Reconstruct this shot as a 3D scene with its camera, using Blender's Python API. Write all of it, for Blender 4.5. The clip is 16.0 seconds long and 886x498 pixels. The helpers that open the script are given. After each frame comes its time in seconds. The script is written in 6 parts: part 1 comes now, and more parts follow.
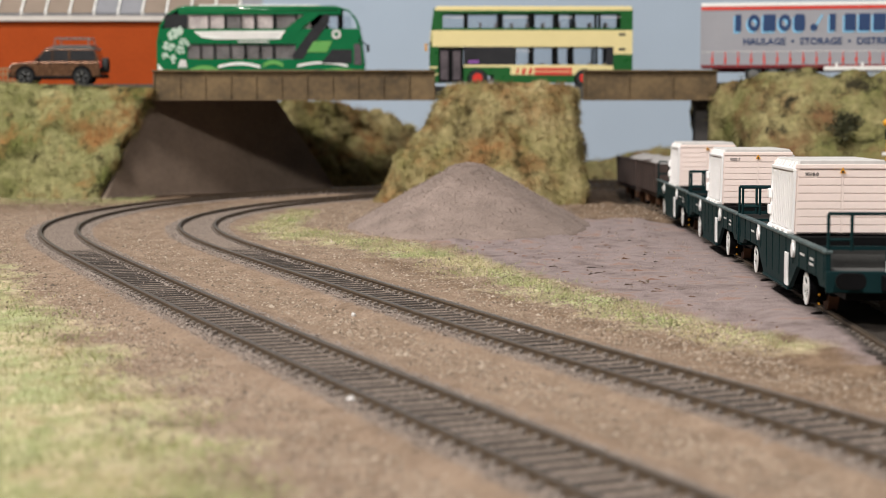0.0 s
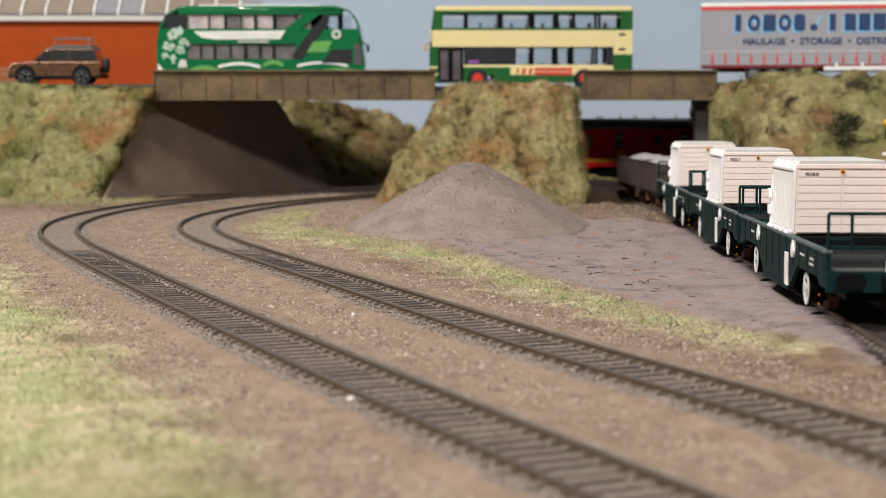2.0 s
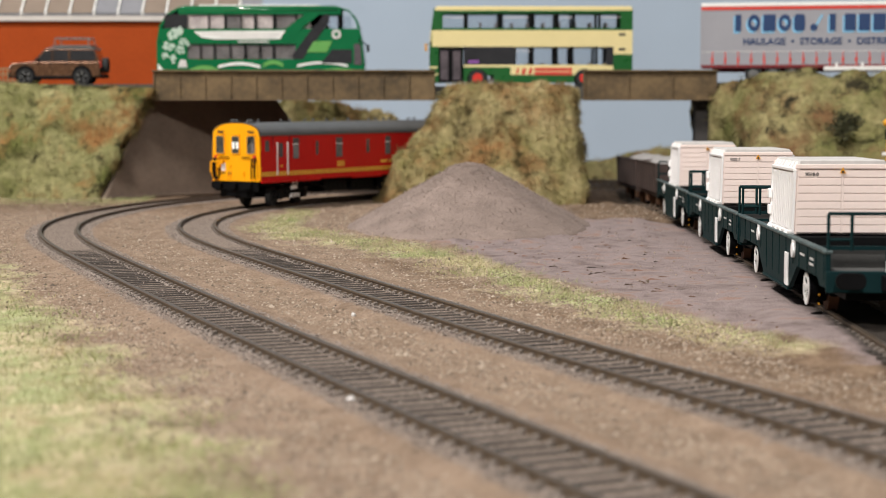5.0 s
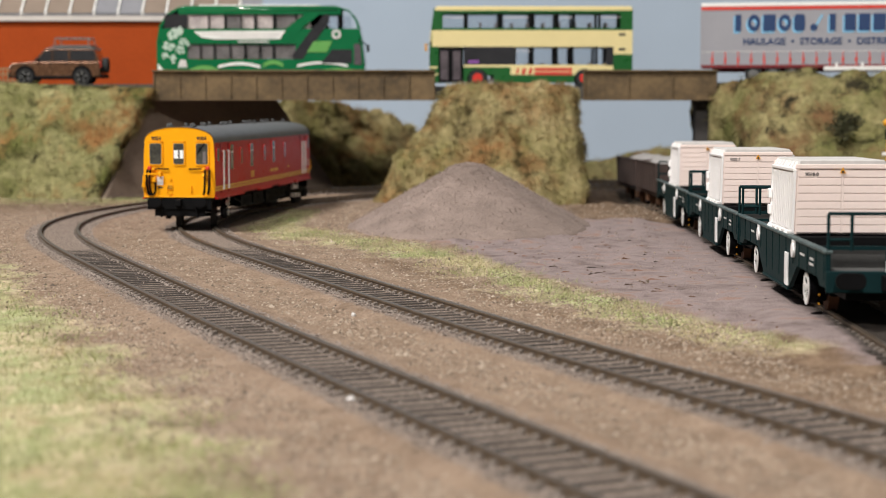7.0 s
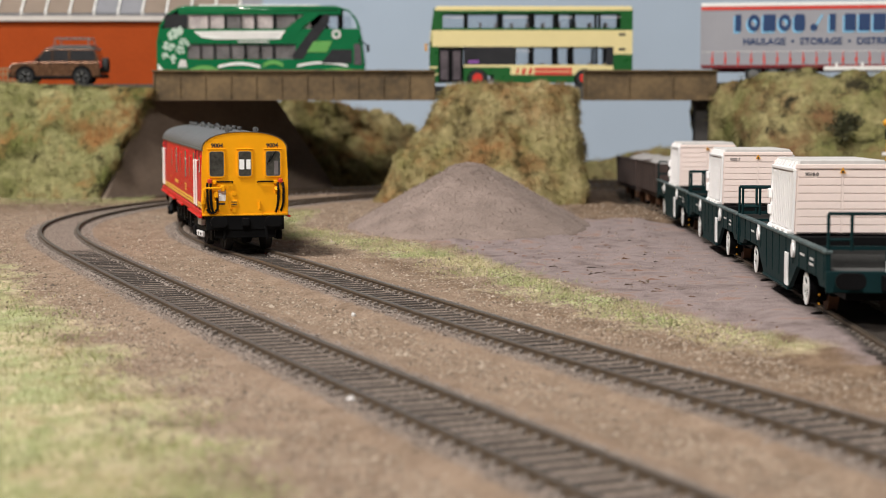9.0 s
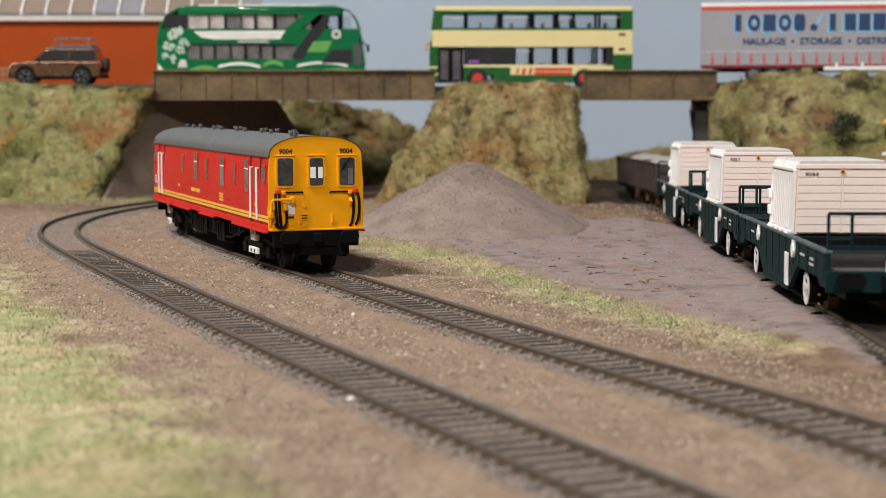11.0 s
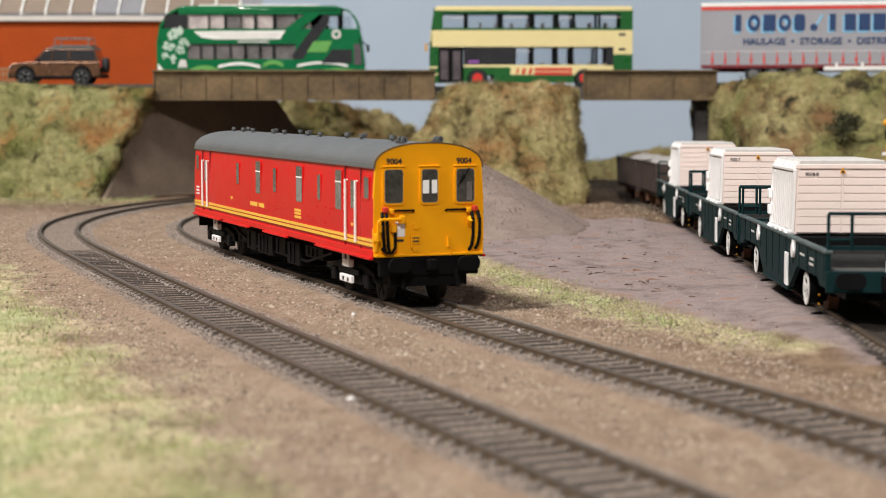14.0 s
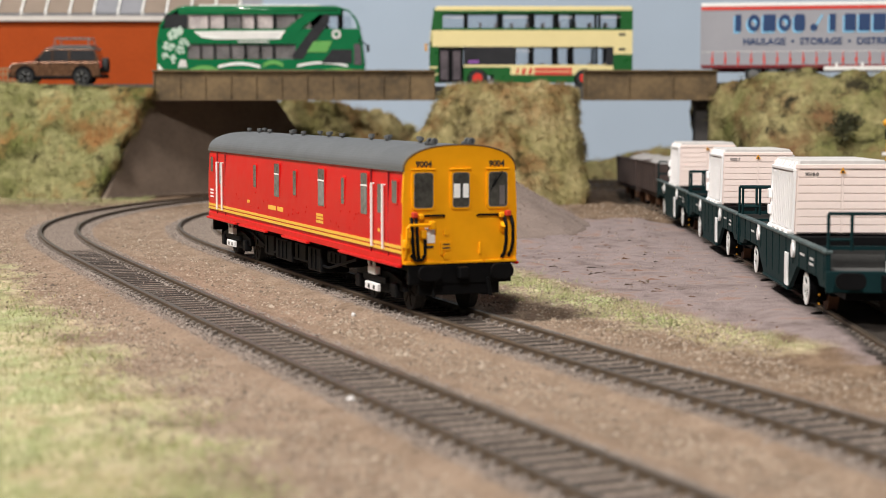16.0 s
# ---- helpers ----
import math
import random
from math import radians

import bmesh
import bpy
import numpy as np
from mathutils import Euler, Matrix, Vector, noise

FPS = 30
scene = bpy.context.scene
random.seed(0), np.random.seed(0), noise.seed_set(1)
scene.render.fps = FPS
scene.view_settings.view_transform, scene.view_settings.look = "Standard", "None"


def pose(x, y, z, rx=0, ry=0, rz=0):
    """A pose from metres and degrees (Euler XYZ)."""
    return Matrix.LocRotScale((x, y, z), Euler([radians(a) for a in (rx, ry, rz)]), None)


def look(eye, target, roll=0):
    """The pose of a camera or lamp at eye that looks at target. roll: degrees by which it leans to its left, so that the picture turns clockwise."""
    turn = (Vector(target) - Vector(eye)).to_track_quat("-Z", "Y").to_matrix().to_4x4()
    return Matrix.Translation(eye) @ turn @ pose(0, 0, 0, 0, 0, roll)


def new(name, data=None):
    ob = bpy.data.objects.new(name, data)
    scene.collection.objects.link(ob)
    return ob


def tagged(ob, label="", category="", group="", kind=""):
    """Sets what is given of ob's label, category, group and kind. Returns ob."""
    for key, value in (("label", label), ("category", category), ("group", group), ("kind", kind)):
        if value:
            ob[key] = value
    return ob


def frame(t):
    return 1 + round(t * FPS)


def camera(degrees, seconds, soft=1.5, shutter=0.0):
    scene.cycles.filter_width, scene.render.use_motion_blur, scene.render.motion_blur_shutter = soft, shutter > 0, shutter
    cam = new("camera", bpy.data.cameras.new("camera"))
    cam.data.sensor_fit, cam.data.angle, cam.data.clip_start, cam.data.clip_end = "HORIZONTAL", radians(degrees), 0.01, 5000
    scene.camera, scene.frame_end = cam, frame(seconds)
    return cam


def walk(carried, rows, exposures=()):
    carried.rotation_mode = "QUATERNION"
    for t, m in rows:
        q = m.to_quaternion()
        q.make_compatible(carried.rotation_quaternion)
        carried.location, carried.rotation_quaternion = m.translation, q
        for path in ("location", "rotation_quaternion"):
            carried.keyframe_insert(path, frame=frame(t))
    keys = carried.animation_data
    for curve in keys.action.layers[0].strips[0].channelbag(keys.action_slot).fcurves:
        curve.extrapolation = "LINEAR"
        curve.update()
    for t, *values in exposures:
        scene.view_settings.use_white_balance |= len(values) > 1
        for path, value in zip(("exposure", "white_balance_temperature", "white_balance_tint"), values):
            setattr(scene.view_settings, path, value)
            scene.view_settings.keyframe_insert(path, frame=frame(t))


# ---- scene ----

# ---------------------------------------------------------------- camera
cam = camera(28.32, 16.0, soft=0.8)
EYE = pose(0, 0, 0.0639, 90 - 4.8075, 0, 0)
walk(cam, [(0.0, EYE), (16.0, EYE)], [(0.0, -0.04), (4.0, -0.04), (7.0, -0.06), (9.0, -0.1), (11.5, -0.16), (12.0, -0.14), (13.0, -0.05), (14.0, 0.02), (15.0, 0.05), (16.0, 0.05)])
cam.data.dof.use_dof = True
cam.data.dof.focus_distance = 0.66
cam.data.dof.aperture_fstop = 25.0

# ---------------------------------------------------------------- light
world = bpy.data.worlds.new("hall")
scene.world = world
world.use_nodes = True
bg = world.node_tree.nodes["Background"]
bg.inputs[0].default_value = (0.97, 0.98, 1.0, 1)
bg.inputs[1].default_value = 0.09


def lamp(name, eye, target, size, watts, tint=(1, 0.965, 0.925)):
    data = bpy.data.lights.new(name, "AREA")
    data.shape, data.size, data.energy, data.color = "DISK", size, watts, tint
    ob = new(name, data)
    ob.matrix_basis = look(eye, target)
    return ob


lamp("hall_lamp", (-1.1, 0.0, 2.0), (0.0, 0.8, 0.0), 0.5, 75)
lamp("hall_lamp", (-0.2, -2.95, 2.42), (0.0, 1.0, 0.0), 0.35, 90)

# ---------------------------------------------------------------- materials


def nodes_of(m):
    return m.node_tree.nodes, m.node_tree.links


def mat(name, colour, rough=0.6, vary=0.25, scale=200.0, bump=0.0, fine=None, metal=0.0, coat=0.0, spread=None, second=None, spec=0.5):
    """A node material: the colour varied by noise at two scales, with relief. scale: noise cells a metre."""
    m = bpy.data.materials.new(name)
    m.use_nodes = True
    n, l = nodes_of(m)
    b = n["Principled BSDF"]
    b.inputs["Roughness"].default_value = rough
    b.inputs["Metallic"].default_value = metal
    b.inputs["Coat Weight"].default_value = coat
    b.inputs["Specular IOR Level"].default_value = spec
    if vary <= 0 and bump <= 0 and not spread:
        b.inputs["Base Color"].default_value = (*colour, 1)
        return m
    tc = n.new("ShaderNodeTexCoord")
    n1 = n.new("ShaderNodeTexNoise")
    n1.inputs["Scale"].default_value, n1.inputs["Detail"].default_value = scale, 4
    n2 = n.new("ShaderNodeTexNoise")
    n2.inputs["Scale"].default_value, n2.inputs["Detail"].default_value = fine or scale * 6, 3
    l.new(tc.outputs["Object"], n1.inputs["Vector"])
    l.new(tc.outputs["Object"], n2.inputs["Vector"])
    mid = n.new("ShaderNodeMath")
    mid.operation = "MULTIPLY_ADD"
    l.new(n1.outputs["Fac"], mid.inputs[0])
    mid.inputs[1].default_value = 0.6
    half = n.new("ShaderNodeMath")
    half.operation = "MULTIPLY"
    half.inputs[1].default_value = 0.4
    l.new(n2.outputs["Fac"], half.inputs[0])
    l.new(half.outputs[0], mid.inputs[2])
    ramp = n.new("ShaderNodeValToRGB")
    dark = tuple(max(c * (1 - vary), 0) for c in colour)
    light = tuple(min(c * (1 + vary), 1) for c in (second or colour))
    ramp.color_ramp.elements[0].position, ramp.color_ramp.elements[0].color = 0.32, (*dark, 1)
    ramp.color_ramp.elements[1].position, ramp.color_ramp.elements[1].color = 0.68, (*light, 1)
    l.new(mid.outputs[0], ramp.inputs[0])
    out = ramp.outputs[0]
    if spread:
        info = n.new("ShaderNodeNewGeometry" if spread[0] == "island" else "ShaderNodeObjectInfo")
        r2 = n.new("ShaderNodeValToRGB")
        cols = spread[1]
        while len(r2.color_ramp.elements) < len(cols):
            r2.color_ramp.elements.new(0.5)
        for i, c in enumerate(cols):
            e = r2.color_ramp.elements[i]
            e.position, e.color = i / max(len(cols) - 1, 1), (*c, 1)
        l.new(info.outputs["Random Per Island" if spread[0] == "island" else "Random"], r2.inputs[0])
        mix = n.new("ShaderNodeMix")
        mix.data_type = "RGBA"
        mix.inputs[0].default_value = spread[2]
        l.new(out, mix.inputs[6])
        l.new(r2.outputs[0], mix.inputs[7])
        out = mix.outputs[2]
    l.new(out, b.inputs["Base Color"])
    if bump > 0:
        bp = n.new("ShaderNodeBump")
        bp.inputs["Strength"].default_value, bp.inputs["Distance"].default_value = 0.8, bump
        l.new(mid.outputs[0], bp.inputs["Height"])
        l.new(bp.outputs[0], b.inputs["Normal"])
    rr = n.new("ShaderNodeMapRange")
    rr.inputs["To Min"].default_value, rr.inputs["To Max"].default_value = max(rough - 0.1, 0.02), min(rough + 0.1, 1)
    l.new(n2.outputs["Fac"], rr.inputs["Value"])
    l.new(rr.outputs[0], b.inputs["Roughness"])
    return m


def glass(name, colour=(0.9, 0.95, 0.95), rough=0.02):
    m = bpy.data.materials.new(name)
    m.use_nodes = True
    n, l = nodes_of(m)
    n.remove(n["Principled BSDF"])
    g1, t1, mx, fr = (n.new("ShaderNodeBsdf" + k) if k in ("Glossy", "Transparent") else n.new("ShaderNode" + k) for k in ("Glossy", "Transparent", "MixShader", "Fresnel"))
    g1.inputs["Roughness"].default_value = rough
    t1.inputs[0].default_value = (*colour, 1)
    l.new(fr.outputs[0], mx.inputs[0])
    l.new(t1.outputs[0], mx.inputs[1])
    l.new(g1.outputs[0], mx.inputs[2])
    l.new(mx.outputs[0], n["Material Output"].inputs[0])
    return m


def moss(name, colours, big=24.0, fine=260.0, dim=0.75):
    """Matted static grass: two colours that run into each other, patches of a third, and dark hollows, with fine speckle."""
    m = bpy.data.materials.new(name)
    m.use_nodes = True
    n, l = nodes_of(m)
    b = n["Principled BSDF"]
    b.inputs["Roughness"].default_value, b.inputs["Specular IOR Level"].default_value = 0.9, 0.15
    tc = n.new("ShaderNodeTexCoord")

    def noisy(scale, detail, shift):
        mp = n.new("ShaderNodeMapping")
        mp.inputs["Location"].default_value = (shift, shift * 0.7, shift * 0.3)
        l.new(tc.outputs["Object"], mp.inputs["Vector"])
        t = n.new("ShaderNodeTexNoise")
        t.inputs["Scale"].default_value, t.inputs["Detail"].default_value, t.inputs["Roughness"].default_value = scale, detail, 0.7
        l.new(mp.outputs[0], t.inputs["Vector"])
        return t.outputs["Fac"]

    def span(src, a, c, lo, hi):
        k = n.new("ShaderNodeMapRange")
        for key, v in (("From Min", a), ("From Max", c), ("To Min", lo), ("To Max", hi)):
            k.inputs[key].default_value = v
        l.new(src, k.inputs["Value"])
        return k.outputs[0]

    out = None
    for c, (scale, shift, a, z) in zip(colours, ((1, 0, 0, 1), (big, 0, 0.36, 0.64), (big * 1.3, 3, 0.48, 0.66), (big * 2.6, 7, 0.54, 0.65))):
        col = n.new("ShaderNodeRGB")
        col.outputs[0].default_value = (*c, 1)
        if out is None:
            out = col.outputs[0]
            continue
        x = n.new("ShaderNodeMix")
        x.data_type = "RGBA"
        l.new(span(noisy(scale, 6, shift), a, z, 0, 1), x.inputs[0])
        l.new(out, x.inputs[6])
        l.new(col.outputs[0], x.inputs[7])
        out = x.outputs[2]
    speck = noisy(fine, 3, 1)
    geo = n.new("ShaderNodeNewGeometry")
    for p in (span(speck, 0.3, 0.7, dim, 2 - dim), span(geo.outputs["Random Per Island"], 0, 1, 0.8, 1.2)):
        v = n.new("ShaderNodeVectorMath")
        v.operation = "SCALE"
        l.new(out, v.inputs[0])
        l.new(p, v.inputs["Scale"])
        out = v.outputs[0]
    l.new(out, b.inputs["Base Color"])
    bp = n.new("ShaderNodeBump")
    bp.inputs["Strength"].default_value, bp.inputs["Distance"].default_value = 0.7, 0.001
    l.new(speck, bp.inputs["Height"])
    l.new(bp.outputs[0], b.inputs["Normal"])
    return m


BANK_COLOURS = [(0.215, 0.19, 0.07), (0.43, 0.35, 0.18), (0.28, 0.15, 0.06), (0.085, 0.065, 0.025)]
PALE_COLOURS = [(0.09, 0.096, 0.027), (0.285, 0.26, 0.125), (0.22, 0.11, 0.04), (0.03, 0.027, 0.01)]
OLIVE_COLOURS = [(0.125, 0.125, 0.042), (0.27, 0.23, 0.11), (0.16, 0.09, 0.042), (0.028, 0.024, 0.013)]
TURF_COLOURS = [(0.27, 0.315, 0.125), (0.44, 0.42, 0.22), (0.62, 0.48, 0.33), (0.18, 0.21, 0.085)]

M = dict(
    rail_side=mat("rail_rust", (0.125, 0.087, 0.056), 0.65, 0.35, 300, 0.0002),
    rail_top=mat("rail_steel", (0.085, 0.065, 0.048), 0.45, 0.25, 250, 0, metal=0.2),
    sleeper=mat("sleeper", (0.04, 0.03, 0.024), 0.9, 0.4, 500, 0.0002, spread=("object", [(0.02, 0.016, 0.013), (0.07, 0.056, 0.046), (0.034, 0.027, 0.022)], 0.6)),
    chair=mat("rail_chair", (0.17, 0.14, 0.118), 0.9, 0.3, 500),
    stone=mat("ballast_stone", (0.3, 0.24, 0.19), 0.9, 0.3, 400, spread=("island", [(0.06, 0.043, 0.032), (0.33, 0.25, 0.18), (0.2, 0.137, 0.09), (0.52, 0.43, 0.34)], 0.85)),
    stone_grey=mat("grey_stone", (0.2, 0.18, 0.17), 0.9, 0.3, 400, spread=("island", [(0.17, 0.135, 0.11), (0.36, 0.295, 0.25), (0.27, 0.215, 0.18), (0.44, 0.37, 0.32)], 0.8)),
    concrete=mat("concrete", (0.15, 0.108, 0.08), 0.85, 0.25, 40, 0.0006, fine=300),
    girder=mat("girder_brown", (0.125, 0.083, 0.04), 0.8, 0.55, 45, 0.0003, fine=260),
    soil=moss("embankment_earth", BANK_COLOURS),
    fibre=moss("grass_fibre", BANK_COLOURS, fine=200, dim=0.68),
    soil_pale=moss("pale_bank_earth", PALE_COLOURS),
    fibre_pale=moss("pale_grass_fibre", PALE_COLOURS, fine=200, dim=0.68),
    soil_olive=moss("olive_bank_earth", OLIVE_COLOURS),
    fibre_olive=moss("olive_grass_fibre", OLIVE_COLOURS, fine=200, dim=0.68),
    turf=moss("turf_fibre", TURF_COLOURS, 26, 200, 0.85),
    heap=mat("gravel_heap", (0.225, 0.17, 0.143), 0.95, 0.2, 60, 0.0009, fine=1100, second=(0.275, 0.21, 0.18)),
    heap_grain=mat("gravel_grain", (0.24, 0.185, 0.155), 0.95, 0.2, 400, spread=("island", [(0.165, 0.127, 0.105), (0.3, 0.23, 0.195), (0.21, 0.16, 0.135), (0.4, 0.33, 0.29)], 0.8)),
    sky=mat("painted_sky", (0.40, 0.485, 0.585), 0.9, 0.05, 2.5, 0, fine=12),
    asphalt=mat("road_grey", (0.07, 0.068, 0.065), 0.9, 0.2, 100, 0.0003),
    orange=mat("orange_brick_wall", (0.36, 0.06, 0.011), 0.85, 0.14, 25, 0.0002, fine=400, spec=0.15),
    white=mat("white_paint", (0.8, 0.79, 0.76), 0.5, 0.05, 60),
    grey=mat("roof_grey", (0.108, 0.11, 0.112), 0.5, 0.12, 90, 0, fine=500),
    black=mat("black_frame", (0.004, 0.004, 0.0045), 0.6, 0.3, 200, spec=0.1),
    red=mat("carriage_red", (0.58, 0.012, 0.011), 0.42, 0.06, 30, 0, fine=200, spec=0.2),
    yellow=mat("warning_yellow", (0.93, 0.392, 0.005), 0.42, 0.05, 40, 0, fine=300, spec=0.18),
)

# ---------------------------------------------------------------- mesh helpers


def obj(name, bm, material=None, parent=None, smooth=False):
    me = bpy.data.meshes.new(name)
    bm.normal_update()
    bm.to_mesh(me)
    bm.free()
    for mm in material if isinstance(material, (list, tuple)) else [material]:
        me.materials.append(mm)
    if smooth:
        me.polygons.foreach_set("use_smooth", [True] * len(me.polygons))
    ob = new(name, me)
    ob.parent = parent
    return ob


def part(name, bm, material, parent, label="", smooth=False):
    ob = obj(name, bm, material, parent, smooth)
    if label:
        tagged(ob, label)
    return ob


def empty(name, m=None):
    ob = new(name)
    ob.empty_display_size = 0.01
    if m is not None:
        ob.matrix_basis = m
    return ob


def box(x0, x1, y0, y1, z0, z1, bevel=0.0, seg=2, bm=None):
    b = bmesh.new()
    bmesh.ops.create_cube(b, size=1)
    bmesh.ops.scale(b, vec=(x1 - x0, y1 - y0, z1 - z0), verts=b.verts)
    bmesh.ops.translate(b, vec=((x0 + x1) / 2, (y0 + y1) / 2, (z0 + z1) / 2), verts=b.verts)
    if bevel > 0:
        bmesh.ops.bevel(b, geom=b.edges[:], offset=bevel, segments=seg, profile=0.5, affect="EDGES")
    return merge(bm, b)


def merge(bm, b):
    if bm is None:
        return b
    me = bpy.data.meshes.new("tmp")
    b.to_mesh(me)
    b.free()
    bm.from_mesh(me)
    bpy.data.meshes.remove(me)
    return bm


def rod(p, q, r, n=8, bm=None, r2=None):
    p, q = Vector(p), Vector(q)
    b = bmesh.new()
    bmesh.ops.create_cone(b, cap_ends=True, segments=n, radius1=r, radius2=r if r2 is None else r2, depth=(q - p).length)
    turn = (q - p).to_track_quat("Z", "Y").to_matrix().to_4x4()
    bmesh.ops.transform(b, matrix=Matrix.Translation((p + q) / 2) @ turn, verts=b.verts)
    return merge(bm, b)


def pipe(points, r, n=6, bm=None):
    for a, c in zip(points, points[1:]):
        bm = rod(a, c, r, n, bm)
    return bm


def prism(poly, axis, a, c, bm=None, bevel=0.0):
    """A polygon of (u, v) drawn out along an axis from a to c. axis x: (y, z); y: (x, z); z: (x, y)."""
    b = bmesh.new()
    place = {"x": lambda u, v, w: (w, u, v), "y": lambda u, v, w: (u, w, v), "z": lambda u, v, w: (u, v, w)}[axis]
    lo = [b.verts.new(place(u, v, a)) for u, v in poly]
    hi = [b.verts.new(place(u, v, c)) for u, v in poly]
    b.faces.new(lo)
    b.faces.new(hi)
    k = len(poly)
    for i in range(k):
        b.faces.new((lo[i], lo[(i + 1) % k], hi[(i + 1) % k], hi[i]))
    bmesh.ops.recalc_face_normals(b, faces=b.faces)
    if bevel > 0:
        bmesh.ops.bevel(b, geom=b.edges[:], offset=bevel, segments=2, profile=0.5, affect="EDGES")
    return merge(bm, b)


def rounded(x0, x1, z0, z1, r, n=3):
    pts = []
    for cx, cz, a0 in ((x1 - r, z1 - r, 0), (x0 + r, z1 - r, 90), (x0 + r, z0 + r, 180), (x1 - r, z0 + r, 270)):
        for i in range(n + 1):
            a = radians(a0 + 90 * i / n)
            pts.append((cx + r * math.cos(a), cz + r * math.sin(a)))
    return pts


def raw(name, verts, faces, material, parent=None, smooth=False):
    me = bpy.data.meshes.new(name)
    me.from_pydata(verts, [], faces)
    me.materials.append(material)
    if smooth:
        me.polygons.foreach_set("use_smooth", [True] * len(me.polygons))
    ob = new(name, me)
    ob.parent = parent
    return ob


# ---------------------------------------------------------------- the track's line
GROUND = -0.003
STEP = 0.002


def line_of(x, y, a, lengths, bends, total):
    s = np.arange(0, total, STEP)
    turn = a + np.cumsum(np.interp(s, lengths, bends)) * STEP
    return s, np.c_[x + np.cumsum(np.cos(turn)) * STEP, y + np.cumsum(np.sin(turn)) * STEP], turn


INNER = line_of(0.1022, 0.2679, 1.7706, np.linspace(0, 1.75, 11), [2.7853, -0.5223, 0.1239, -0.2249, -2.7416, -2.4597, -2.1804, -2.0295, -2.0284, -2.0277, -2.0275], 1.75)
OUTER = line_of(0.0642, 0.2119, 1.9777, [0, 0.5673, 0.7263, 1.7], [-0.0823, -0.0823, -2.1207, -2.1207], 1.7)
SIDING = line_of(0.1222, 0.40, math.pi / 2 - 0.038, [0, 0.60, 0.66, 0.74, 0.80, 1], [0, 0, 0.5, 0.5, 0, 0], 0.88)


def on(line, u):
    s, p, a = line
    return Vector((np.interp(u, s, p[:, 0]), np.interp(u, s, p[:, 1]))), float(np.interp(u, s, a))


def sweep(line, profile, u0, u1, step, z=lambda y: 0.0):
    """Draws a closed profile of (sideways, up) along a line."""
    verts, faces = [], []
    us = np.arange(u0, u1, step)
    k = len(profile)
    for u in us:
        p, a = on(line, u)
        for o, w in profile:
            verts.append((p.x - math.sin(a) * o, p.y + math.cos(a) * o, z(p.y) + w))
    for i in range(len(us) - 1):
        for j in range(k):
            faces.append((i * k + j, i * k + (j + 1) % k, (i + 1) * k + (j + 1) % k, (i + 1) * k + j))
    faces += [tuple(range(k)), tuple((len(us) - 1) * k + j for j in range(k))[::-1]]
    return verts, faces


def near(lines, x, y):
    """The distance from the nearest of the lines."""
    return min(np.sqrt(((l[1][::4] - (x, y)) ** 2).sum(1).min()) for l in lines)


def wob(x, y, z=0.0, scale=1.0):
    return noise.noise(Vector((x, y, z)) * scale)

def fall(y):
    """The siding drops a little away from the near end."""
    return -0.0085 * (y - 0.565)


# ---------------------------------------------------------------- ground
GRASS_EDGE = [(-0.30, 1.05), (-0.225, 0.85), (-0.184, 0.728), (-0.149, 0.638), (-0.115, 0.545), (-0.078, 0.449), (-0.056, 0.382), (-0.038, 0.332), (-0.025, 0.292), (0.0, 0.20)]
STRIP = [(-0.085, 1.06, 0.012), (-0.092, 0.95, 0.016), (-0.068, 0.87, 0.026), (-0.03, 0.81, 0.024), (0.008, 0.73, 0.021), (0.03, 0.64, 0.018), (0.053, 0.565, 0.016), (0.07, 0.52, 0.017), (0.09, 0.475, 0.017)]
YARD = [(-0.015, 0.97), (-0.012, 0.85), (0.004, 0.80), (0.028, 0.70), (0.048, 0.635), (0.064, 0.59), (0.078, 0.54), (0.105, 0.47)]


def strip_mask(x, y):
    best = -1
    for (ax, ay, aw), (bx, by, bw) in zip(STRIP, STRIP[1:]):
        dx, dy = bx - ax, by - ay
        t = min(max(((x - ax) * dx + (y - ay) * dy) / (dx * dx + dy * dy), 0), 1)
        d = math.hypot(x - ax - dx * t, y - ay - dy * t)
        best = max(best, 1 - d / (aw + (bw - aw) * t))
    return best


def lawn_mask(x, y):
    ex = np.interp(y, [p[1] for p in GRASS_EDGE[::-1]], [p[0] for p in GRASS_EDGE[::-1]])
    return (ex - x) / 0.03


def yard_mask(x, y):
    if y < 0.44:
        return -1
    ex = np.interp(y, [p[1] for p in YARD[::-1]], [p[0] for p in YARD[::-1]])
    reach = 0.99 + 0.07 * wob(x, y, 4, 16) + 0.02 * wob(x, y, 4, 60)
    return min((x - ex) / 0.012, (reach - y) / 0.02 if x > 0.05 else (1.16 - y) / 0.02)


